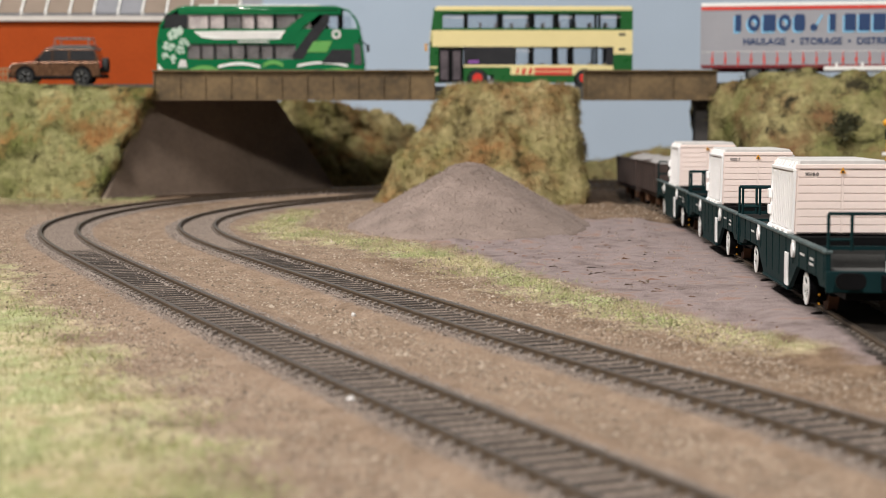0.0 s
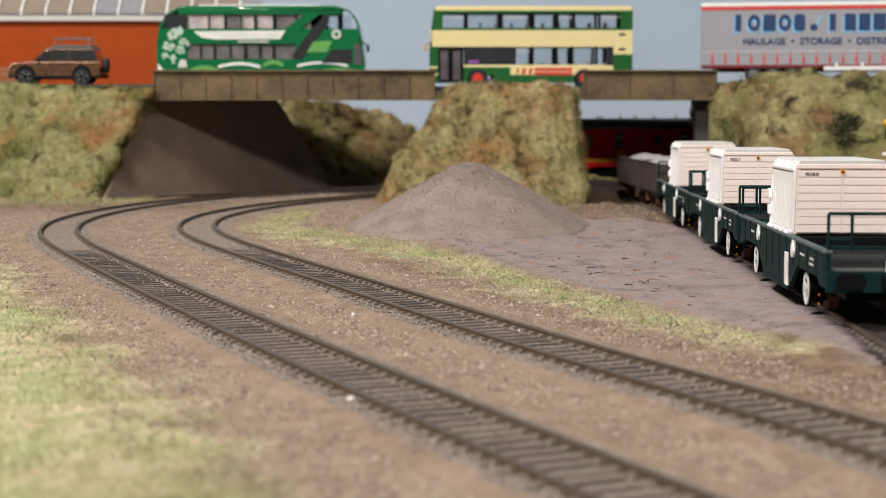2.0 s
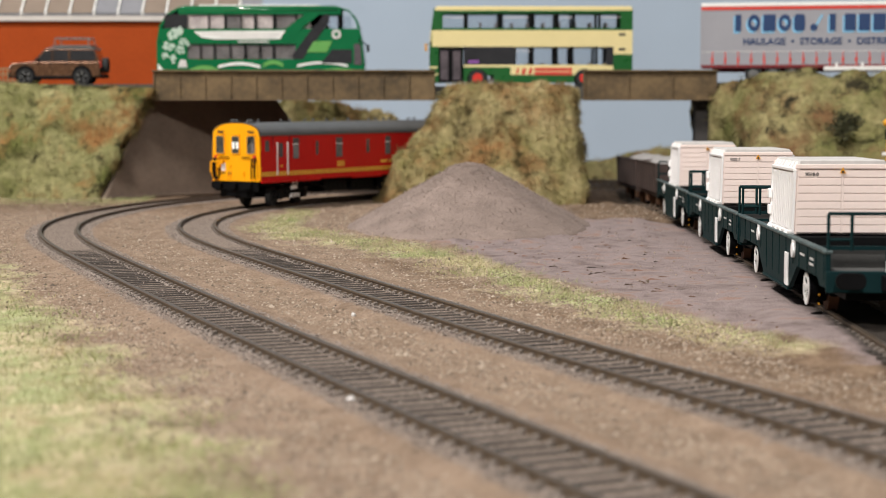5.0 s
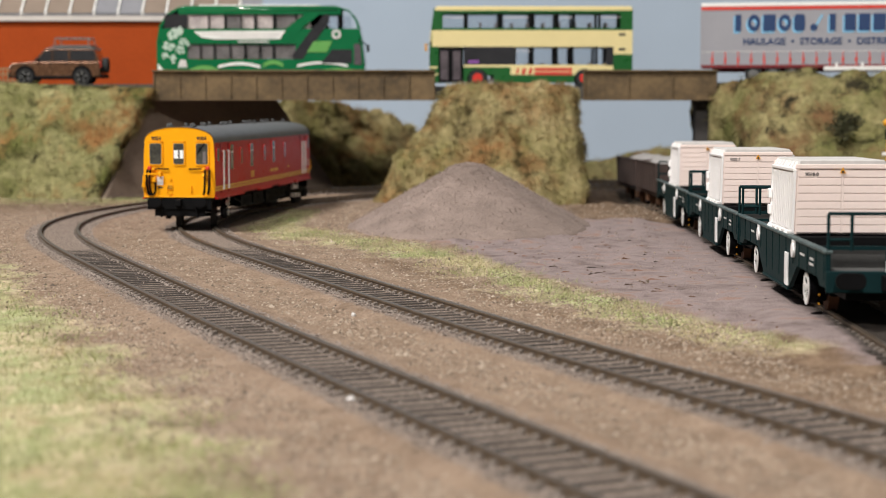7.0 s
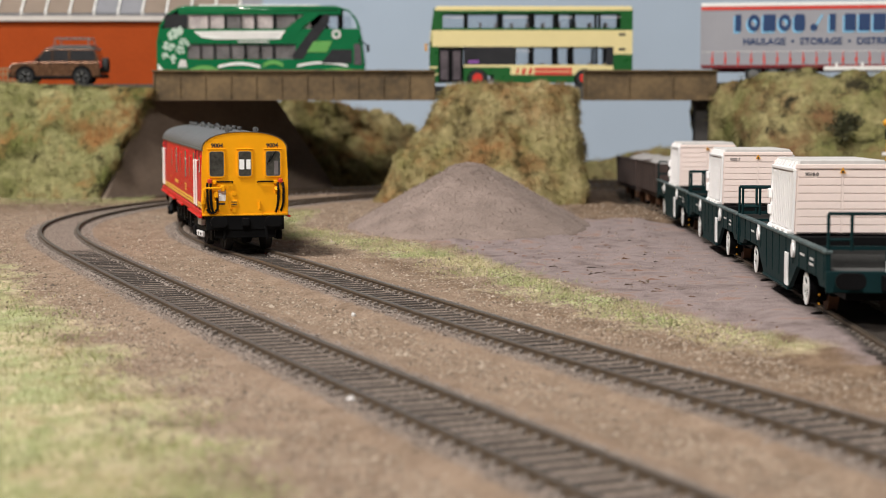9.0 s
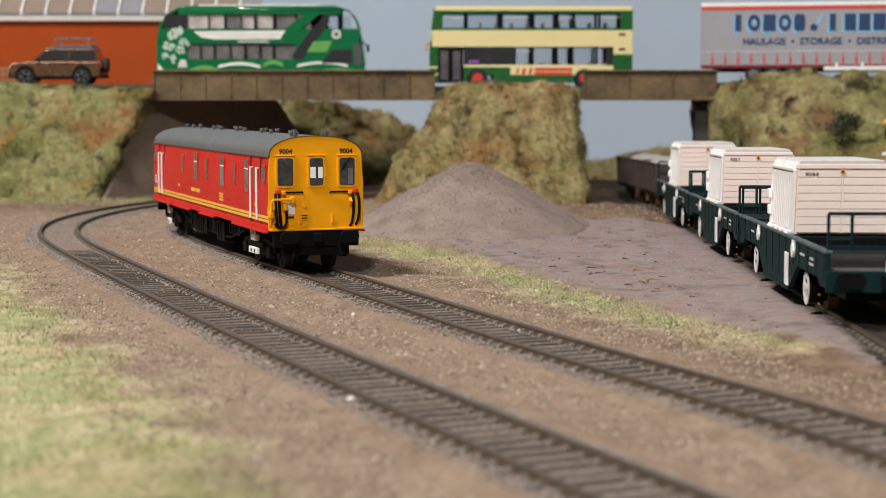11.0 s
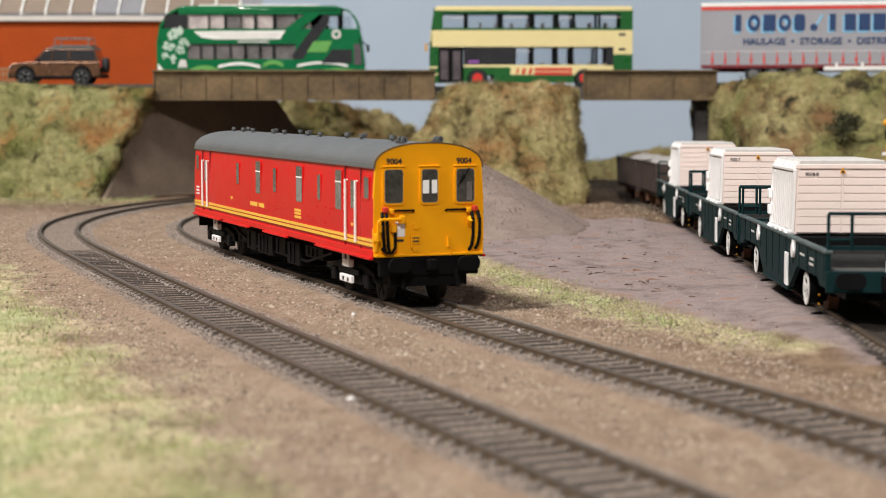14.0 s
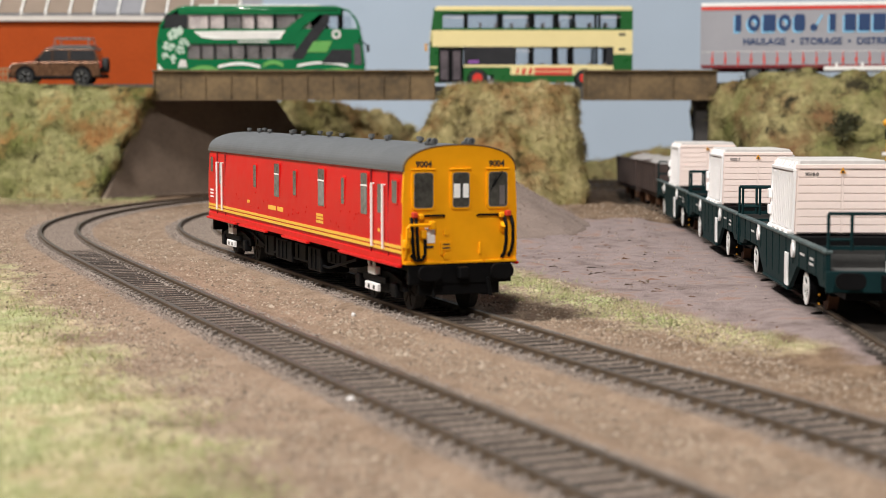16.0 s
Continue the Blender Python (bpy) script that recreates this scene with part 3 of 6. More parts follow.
# battered wall along the curve: (along, up) in millimetres on its face, leaning back as it rises
abut = tagged(empty("bridge_abutment", pose(-0.238, 1.1918, GROUND, 0, 0, 47.3)), "sloping brown concrete abutment in the shade of the bridge", "abutment")
wall = bmesh.new()
face = [(11, 0, 0), (228, 0, 0), (180, 14, 68.6), (58, 14, 68.6)]
front = [wall.verts.new((x / 1000, y / 1000, z / 1000)) for x, y, z in face]
rear = [wall.verts.new((x / 1000, 0.042, z / 1000)) for x, y, z in face]
wall.faces.new(front)
wall.faces.new(rear[::-1])
for k in range(4):
    wall.faces.new((front[k], rear[k], rear[(k + 1) % 4], front[(k + 1) % 4]))
bmesh.ops.recalc_face_normals(wall, faces=wall.faces)
part("slope", wall, M["concrete"], abut)
part("kerb", bx(14, 232, -2.4, -0.2, 0, 1.8, 0.4), M["concrete"], abut)


def heap():
    verts, faces = [], []
    rings, k = 46, 120
    for i in range(rings + 1):
        r = i / rings
        for j in range(k):
            a = 2 * math.pi * j / k
            ry = 0.104 if math.sin(a) < 0 else 0.075
            e = 1 + 0.05 * noise.noise(Vector((math.cos(a) * 1.5, math.sin(a) * 1.5, 2)))
            x, y = 0.0145 + 0.066 * r * math.cos(a) * e, 0.942 + ry * r * math.sin(a) * e
            lift = 0.0372 * max(0, 1 - r) ** 1.0 if r > 0.13 else 0.0372 * 0.87 + 0.0016 * (1 - (r / 0.13) ** 2)
            z = GROUND + lift + 0.00035 * noise.noise(Vector((x, y, 1)) * 60) + 0.00035 * noise.noise(Vector((x, y, 1)) * 260)
            verts.append((x, y, z - (0.0015 if i == rings else 0)))
    for i in range(rings):
        for j in range(k):
            faces.append((i * k + j, i * k + (j + 1) % k, (i + 1) * k + (j + 1) % k, (i + 1) * k + j))
    thing = tagged(empty("gravel_heap"), "conical heap of fine pinkish grey gravel on the yard", "heap")
    raw("mound", verts, faces, M["heap"], thing, True)
    return verts, thing


HEAP, HEAP_THING = heap()

# ---------------------------------------------------------------- main carriage
train = tagged(empty("luggage_van"), "red railway luggage van with yellow cab ends and grey roof", "railway carriage")
LEN = 245.0


def hull(x):
    """The cross-section of the body side: (across, up) in millimetres."""
    return [(17.7, 15.4), (18.3, 19.5), (18.45, 26), (18.3, 34), (17.7, 43.6)]


def roof_line(k=30):
    pts = []
    for i in range(k + 1):
        a = math.pi * i / k
        c, s2 = math.cos(a), math.sin(a)
        pts.append((18.05 * math.copysign(abs(c) ** 0.86, c), 43.6 + 7.4 * abs(s2) ** 0.9))
    return pts


def carriage():
    side = hull(0)
    loop = side + [(-u, v) for u, v in reversed(side)]
    part("body", pz(loop, "x", -LEN + 0.6, -0.6), M["red"], train)
    part("roof", pz(roof_line(), "x", -LEN - 0.4, -0.2), M["grey"], train, "plain dark grey roof")
    for sgn in (-1, 1):
        part("gutter", bx(-LEN, -0.3, sgn * 18.0 - 0.35, sgn * 18.0 + 0.35, 43.1, 43.8), M["grey"], train)
        part("solebar", pz([(sgn * 17.0, 15.4), (sgn * 18.6, 15.4), (sgn * 18.5, 17.2), (sgn * 17.9, 17.5)], "x", -LEN + 1, -1), M["red"], train)
        for a, c in ((-244, -196), (-190, -150), (-128, -96), (-60, -1)):
            part("step_board", bx(a, c, sgn * 18.9 - 0.7, sgn * 18.9 + 0.7, 14.6, 15.4, 0.2), M["red"], train)
        for z0 in (18.7, 20.1):
            part("lining", bx(-LEN + 0.8, -0.9, sgn * 18.43 - 0.1, sgn * 18.43 + 0.1, z0, z0 + 0.95), M["stripe"], train)
        for x0, x1, z0, z1, lit in ((-9.7, -4.2, 33.0, 40.8, 0), (-23.2, -18.0, 29.3, 39.2, 0), (-39.5, -32.0, 28.0, 42.0, 1), (-59.8, -55.6, 30.0, 39.6, 0), (-85.7, -77.3, 28.0, 41.6, 1), (-116.1, -111.2, 30.0, 39.8, 0), (-140.9, -133.2, 28.3, 41.6, 1), (-170.7, -165.8, 30.5, 40.0, 0), (-240.2, -235.0, 34.0, 41.2, 0), (-225.6, -221, 29.3, 39.2, 0)):
            y = sgn * 18.2
            w = part("side_window", pz(rounded(x0, x1, z0, z1, 0.9), "y", y - 0.33, y + 0.33), M["red"], train)
            part("pane", pz(rounded(x0 + 0.55, x1 - 0.55, z0 + 0.55, z1 - 0.55, 0.6), "y", y - 0.37, y + 0.37), M["grey_glass"], w, "grey glazed pane")
            if lit:
                part("glazing_bar", bx(x0 + 0.6, x1 - 0.6, y - 0.46, y + 0.46, z1 - 4.6, z1 - 4.1), M["ivory"], w, "white glazing bar")
                # the reflection in the lower glass is painted as a paler pane
                part("lower_pane", bx(x0 + 1.0, x1 - 1.0, y - 0.41, y + 0.41, z0 + 1.0, z1 - 4.8), M["reflection_glass"], w, "lower pane with a pale reflection in its colour")
        for x in (-26.7, -16.3, -227, -218.6):
            y = sgn * 19.1
            h2 = part("handrail", rd((x, y, 19.2), (x, y, 38.9), 0.42), M["white"], train, "white vertical door handrail")
            for z in (19.4, 38.6):
                part("bracket", rd((x, sgn * 18.2, z), (x, y, z), 0.3, 6), M["white"], h2)
        for x in (-29.5, -13.2, -229.5, -216):
            part("door_seam", bx(x - 0.12, x + 0.12, sgn * 18.15 - 0.28, sgn * 18.15 + 0.28, 16, 42.8), M["maroon"], train)
        rnd = random.Random(4)
        for _ in range(26):
            x, z = rnd.uniform(-205, -30), rnd.uniform(22.5, 29.5)
            part("hinge", bx(x - 0.45, x + 0.45, sgn * 18.3 - 0.35, sgn * 18.3 + 0.35, z - 0.3, z + 0.3), M["red"], train)
        # unreadable gilt lettering as bars
        for x0, x1, z0, z1 in ((-149, -138.6, 23.7, 25.3), (-136.6, -128.8, 23.7, 25.3), (-87.5, -79.5, 25.0, 25.9), (-87.5, -79.5, 23.9, 24.7), (-87.5, -79.5, 22.6, 23.5), (-180, -176, 24.4, 25.6), (-22.6, -20.4, 24.0, 25.0)):
            part("lettering_bar", bx(x0, x1, sgn * 18.42 - 0.07, sgn * 18.42 + 0.07, z0, z1), M["stripe"], train, "gilt lettering shown as a plain bar")
        for z in (24.0, 25.4, 26.8):
            part("emblem_bar", bx(-241, -235.4, sgn * 18.42 - 0.07, sgn * 18.42 + 0.07, z - 0.35, z + 0.35), M["ivory"], train, "small white emblem bar")
    # roof fittings
    for i, x in enumerate(range(-234, -14, 16)):
        for y in (-3.0, 3.5) if i % 5 == 0 else ((-3.0,) if i % 3 else (2.5,)):
            v = part("roof_vent", rd((x, y, 50.0), (x, y, 52.0), 0.55, 8), M["grey"], train)
            part("cowl", rd((x, y, 51.7), (x, y, 52.7), 1.05, 12), M["grey"], v)
            part("flange", rd((x, y, 49.6), (x, y, 51.0), 1.15, 12), M["grey"], v)
    for x, y in ((-6, -6.5), (-9.5, -6.5), (-6, 5.5), (-9, 5.5)):
        horn = part("air_horn", rd((x - 3, y, 51.2), (x + 0.6, y, 51.9), 0.5, 8), M["grey"], train)
        part("bell", rd((x + 0.6, y, 51.9), (x + 1.6, y, 51.9), 1.05, 12), M["grey"], horn)
        part("mouth", rd((x + 1.55, y, 51.9), (x + 1.65, y, 51.9), 0.6, 10), M["black"], horn)
        part("stem", rd((x - 1, y, 49.6), (x - 1, y, 51.6), 0.45, 8), M["grey"], horn)


def cab_end(flip):
    """The yellow driving end. flip 1: leading, -1: trailing."""
    R = pose(0, 0, 0) if flip > 0 else pose(-LEN / 1000, 0, 0, 0, 0, 180)
    end = empty("cab_end")
    end.parent, end.matrix_basis = train, R
    outline = [(18.2, 15.7), (18.45, 22), (18.3, 34), (17.75, 43.4)] + [(u * 0.985, v - 0.15) for u, v in roof_line(26)[1:-1]]
    outline = outline + [(-18.0 + 0.25, 43.4), (-18.3, 34), (-18.45, 22), (-18.2, 15.7)]
    if flip < 0:
        outline = [(u * 0.975, 30 + (v - 30) * 0.975) for u, v in outline]
    face = part("end_panel", pz(outline, "x", -1.4, 0.0), M["yellow"], end, "plain warning-yellow cab front")
    if flip > 0:
        part("roof_rim", pz([(u * 1.008, v + 0.16) for u, v in roof_line(26)] + [(u * 0.994, v - 0.12) for u, v in reversed(roof_line(26))], "x", -0.9, 0.3), M["girder"], end, "dark roof edge moulding")
    part("lower_lip", bx(-0.6, 0.9, -18.1, -8, 15.5, 16.4, 0.25), M["yellow"], end)
    part("lower_lip", bx(-0.6, 0.9, 7.6, 18.1, 15.5, 16.4, 0.25), M["yellow"], end)
    part("lower_lip", bx(-0.6, 0.35, -8, 7.6, 15.5, 16.2, 0.2), M["yellow"], end)
    for y0, y1 in ((-15.6, -8.3), (-3.3, 3.3), (8.3, 15.6)):
        w = part("cab_window", pz(rounded(y0, y1, 31.7, 43.3, 1.3), "x", -0.2, 0.6), M["yellow"], end, "raised yellow window surround")
        part("window_seal", pz(rounded(y0 + 0.6, y1 - 0.6, 32.3, 42.8, 0.9), "x", -0.2, 0.64), M["silver"], w, "thin grey window seal")
        part("pane", pz(rounded(y0 + 0.8, y1 - 0.8, 32.5, 42.6, 0.75), "x", -0.2, 0.68), M["cab_glass"], w, "dark glazed pane")
        if y0 == -3.3:
            # white patches on the glass stand for daylight showing through the van
            for a, c in ((-2.4, -0.3), (0.6, 2.4)):
                part("lit_pane", pz(rounded(a, c, 35.2, 39.4, 0.2), "x", 0.5, 0.72), M["bright"], w, "white patch painted for light seen through the gangway")
        if y0 > 0:
            part("blind", bx(0.5, 0.70, 12.4, 14.2, 32.8, 38.7), M["seat_dark"], w)
            wip = part("wiper", rd((0.9, 10.2, 38.2), (0.9, 13.2, 43.0), 0.22, 6), M["black"], w)
            part("blade", rd((0.95, 9.3, 37.0), (0.95, 11.3, 41.4), 0.16, 6), M["black"], wip)
        else:
            part("brow", bx(0.0, 0.7, y0 - 0.2, y1 + 0.2, 43.5, 44.0, 0.2), M["yellow"], end)
    part("brow", bx(0.0, 0.7, 8.1, 15.8, 43.5, 44.0, 0.2), M["yellow"], end)
    for sgn in (-1, 1):
        words("9004", 0.00255, M["text_dark"], end, pose(0.00012, sgn * 0.0117, 0.0452, 90, 0, 90), "number", label="black painted running number 9004")
        bar = part("grab_rail", rd((0.9, sgn * 5.4, 30.0), (0.9, sgn * 12.2, 30.0), 0.32), M["black"], end, "black grab rail")
        for y in (5.4, 12.2):
            part("bracket", rd((0, sgn * y, 29.6), (0.9, sgn * y, 30.0), 0.28, 6), M["black"], bar)
        # air pipes
        part("pipe_cock", bx(0.2, 2.0, sgn * 15.0 - 0.9, sgn * 15.0 + 0.9, 29.4, 31.2, 0.4), M["red_part"], end, "red pipe cock")
        part("pipe_cock", bx(0.2, 1.8, sgn * 12.9 - 0.8, sgn * 12.9 + 0.8, 29.0, 30.6, 0.4), M["yellow"], end)
        ys = (14.6, 16.0) if sgn < 0 else (13.7, 15.9)
        for k, y in enumerate(ys):
            pts = [(1.2, sgn * y, 29.5), (2.4, sgn * (y + 0.2), 27), (2.6, sgn * (y + 0.1), 22), (2.1, sgn * (y - 0.3), 18.6 + 0.5 * k), (1.4, sgn * (y - 0.9), 17.0 + 0.4 * k)]
            part("air_hose", pipe([[v / 1000 for v in p] for p in pts], 0.00055), M["black"], end, "black rubber air hose")
        part("lamp_iron", bx(0, 0.9, sgn * 6.2 - 0.35, sgn * 6.2 + 0.35, 18.2, 21.6, 0.15), M["yellow"], end)
    hoop = [(0.6, -17.8, 17.5), (2.4, -17.9, 22), (2.6, -17.8, 26.4), (2.6, -17.0, 27.4), (2.6, -10.4, 27.4)]
    part("pipe_guard", pipe([[v / 1000 for v in p] for p in hoop], 0.00045), M["yellow"], end, "yellow pipe guard rail")
    for y, z in ((-9.6, 27.2), (-12.4, 24.6), (-16.6, 24.6), (-17.8, 21.8)):
        part("pipe_fitting", bx(0.2, 2.6, y - 0.9, y + 0.9, z - 1.3, z + 1.3, 0.4), M["yellow"], end)
    part("loop_hose", pipe([[v / 1000 for v in p] for p in [(1.6, -16.4, 18.5), (1.9, -15, 17.0), (1.9, -13, 17.0), (1.7, -11.9, 18.6), (1.5, -11.9, 23.4)]], 0.0005), M["black"], end)
    part("notice", bx(0, 0.18, -11.4, -8.2, 21.8, 26.4), M["ivory"], end, "small white notice plate")
    part("notice", bx(0, 0.18, -11.2, -8.6, 20.2, 21.0), M["text_dark"], end)
    for y, z in ((-4.7, 24.9), (-4.7, 17.8)):
        part("plug", rd((0, y, z), (0.6, y, z), 0.95, 10), M["yellow"], end)
    part("plate", bx(0, 0.5, -6.4, -3.2, 19.4, 22.2, 0.2), M["yellow"], end)
    part("notice", bx(0.45, 0.58, -6.0, -3.6, 20.0, 20.5), M["text_dark"], end)
    part("notice", bx(0.45, 0.58, -6.0, -3.6, 21.1, 21.5), M["text_dark"], end)
    part("jumper", rd((0.1, 14.0, 25.2), (2.0, 13.4, 27.2), 1.2, 10), M["yellow"], end)
    # buffer beam
    part("buffer_beam", bx(-1.6, 0.2, -16.6, 16.6, 9.4, 15.7, 0.3), M["black"], end, "black buffer beam")
    for sgn in (-1, 1):
        b = part("buffer", rd((0, sgn * 11.5, 13.4), (4.4, sgn * 11.5, 13.4), 1.5, 12), M["black"], end, "black oval buffer")
        part("head", pz(rounded(sgn * 11.5 - 3.7, sgn * 11.5 + 3.7, 10.9, 15.6, 2.2, 5), "x", 4.4, 5.4, None, 0.2), M["black"], b)
    part("coupling", bx(0, 3.6, -1.6, 1.6, 11.2, 14.6, 0.4), M["black"], end)
    part("drop_plate", bx(-2, -0.6, -13, 13, 6.0, 9.6, 0.3), M["black"], end)
    part("hose_stub", rd((0.6, 8.6, 11), (0.9, 9.4, 5.6), 0.6), M["black"], end)
    part("hose_stub", rd((0.6, -8.6, 11), (0.9, -9.0, 5.6), 0.6), M["black"], end)
    return end


def underframe():
    part("floor_frame", bx(-LEN + 4, -4, -12, 12, 12.2, 15.6, 0.3), M["black"], train, "black underframe")
    for x0, x1, y0, y1, z0 in ((-150, -128, -15.5, -4, 5.2), (-126, -112, -15, -5, 6.8), (-108, -92, -15.5, -5, 4.6), (-88, -66, -14.5, -6, 8.6), (-168, -154, -15, -6, 5.4), (-186, -172, -14, -6, 7), (-160, -130, 4, 15.5, 5), (-125, -100, 5, 15, 6), (-95, -70, 5, 15, 7), (-185, -165, 5, 15, 6.4)):
        bxo = part("equipment_box", bx(x0, x1, y0, y1, z0, 13.0, 0.5), M["black"], train, "dark underfloor equipment box")
        for k in range(1, int((x1 - x0) / 5)):
            yy = y0 if y0 < 0 else y1
            part("rib", bx(x0 + 5 * k - 0.3, x0 + 5 * k + 0.3, yy - 0.4, yy + 0.4, z0 + 0.8, 12.4), M["black"], bxo)
    for sgn in (-1, 1):
        part("truss", rd((-190, sgn * 14.5, 12.5), (-160, sgn * 14.5, 7.0), 0.5), M["black"], train)
        part("truss", rd((-160, sgn * 14.5, 7.0), (-85, sgn * 14.5, 7.0), 0.5), M["black"], train)
        part("truss", rd((-85, sgn * 14.5, 7.0), (-55, sgn * 14.5, 12.5), 0.5), M["black"], train)


BOGIES, WHEELS = [], []


def bogie(x):
    """A motor bogie: side frames, springs, axleboxes, shoe beams and two wheelsets."""
    b = part("bogie", bx(-9, 9, -9.5, 9.5, 8.2, 11.2, 0.4), M["black"], train, "black motor bogie")
    b.matrix_basis = pose(x / 1000, 0, 0)
    for sgn in (-1, 1):
        y = sgn * 13.4
        part("side_frame", pz([(-24, 6.2), (-22, 9.2), (-12, 11.2), (12, 11.2), (22, 9.2), (24, 6.2), (14, 6.4), (10, 4.4), (-10, 4.4), (-14, 6.4)], "y", y - 0.9, y + 0.9, None, 0.25), M["black"], b)
        part("shoe_beam", bx(-6.2, 6.0, sgn * 16.2 - 0.6, sgn * 16.2 + 0.6, 4.7, 7.1, 0.2), M["ivory"], b, "white collector shoe beam")
        part("fuse_box", bx(-3.4, 3.6, sgn * 15.8 - 1.0, sgn * 15.8 + 1.0, 9.7, 12.2, 0.3), M["ivory"], b, "white fuse box")
        for k in (-2, 3):
            part("fuse_lug", rd((k, sgn * 16.6, 12.2), (k - 0.6, sgn * 16.6, 14.4), 0.5), M["ivory"], b)
            part("bolt_plate", bx(k - 0.8, k + 0.6, sgn * 16.85 - 0.1, sgn * 16.85 + 0.1, 5.2, 6.4), M["text_dark"], b)
        part("shoe_arm", bx(-11, 11, sgn * 15.2 - 0.6, sgn * 15.2 + 0.6, 7.6, 9.4, 0.2), M["black"], b)
        for k in (-17.5, 17.5):
            part("axlebox", bx(k - 2.4, k + 2.4, sgn * 14.2 - 1.4, sgn * 14.2 + 1.4, 4.0, 8.4, 0.5), M["black"], b)
            part("spring", rd((k * 0.55, y, 5.2), (k * 0.55, y, 9.8), 1.2), M["black"], b)
    for k in (-17.5, 17.5):
        w = part("wheelset", rd((0, -9, 0), (0, 9, 0), 1.0), M["black"], b)
        w.matrix_basis = pose(k / 1000, 0, 0.006)
        for sgn in (-1, 1):
            tyre = part("wheel", rd((0, sgn * 7.6, 0), (0, sgn * 10.2, 0), 6.0, 28), M["tyre"], w)
            part("flange", rd((0, sgn * 7.3, 0), (0, sgn * 7.7, 0), 6.7, 28), M["tyre"], tyre)
            for q in range(6):
                a = q * math.pi / 3
                part("spoke", bx(-0.35, 0.35, sgn * 10.25 - 0.15, sgn * 10.25 + 0.15, 0.8, 5, 0), M["black"], tyre).matrix_basis = pose(0, 0, 0, 0, math.degrees(a), 0)
        WHEELS.append(w)
        w["along"] = k / 1000
    BOGIES.append(b)
    b["along"] = -x / 1000


carriage()
cab_end(1)
cab_end(-1)
underframe()
bogie(-34)
bogie(-214)

# ---------------------------------------------------------------- nuclear-flask wagons in the siding


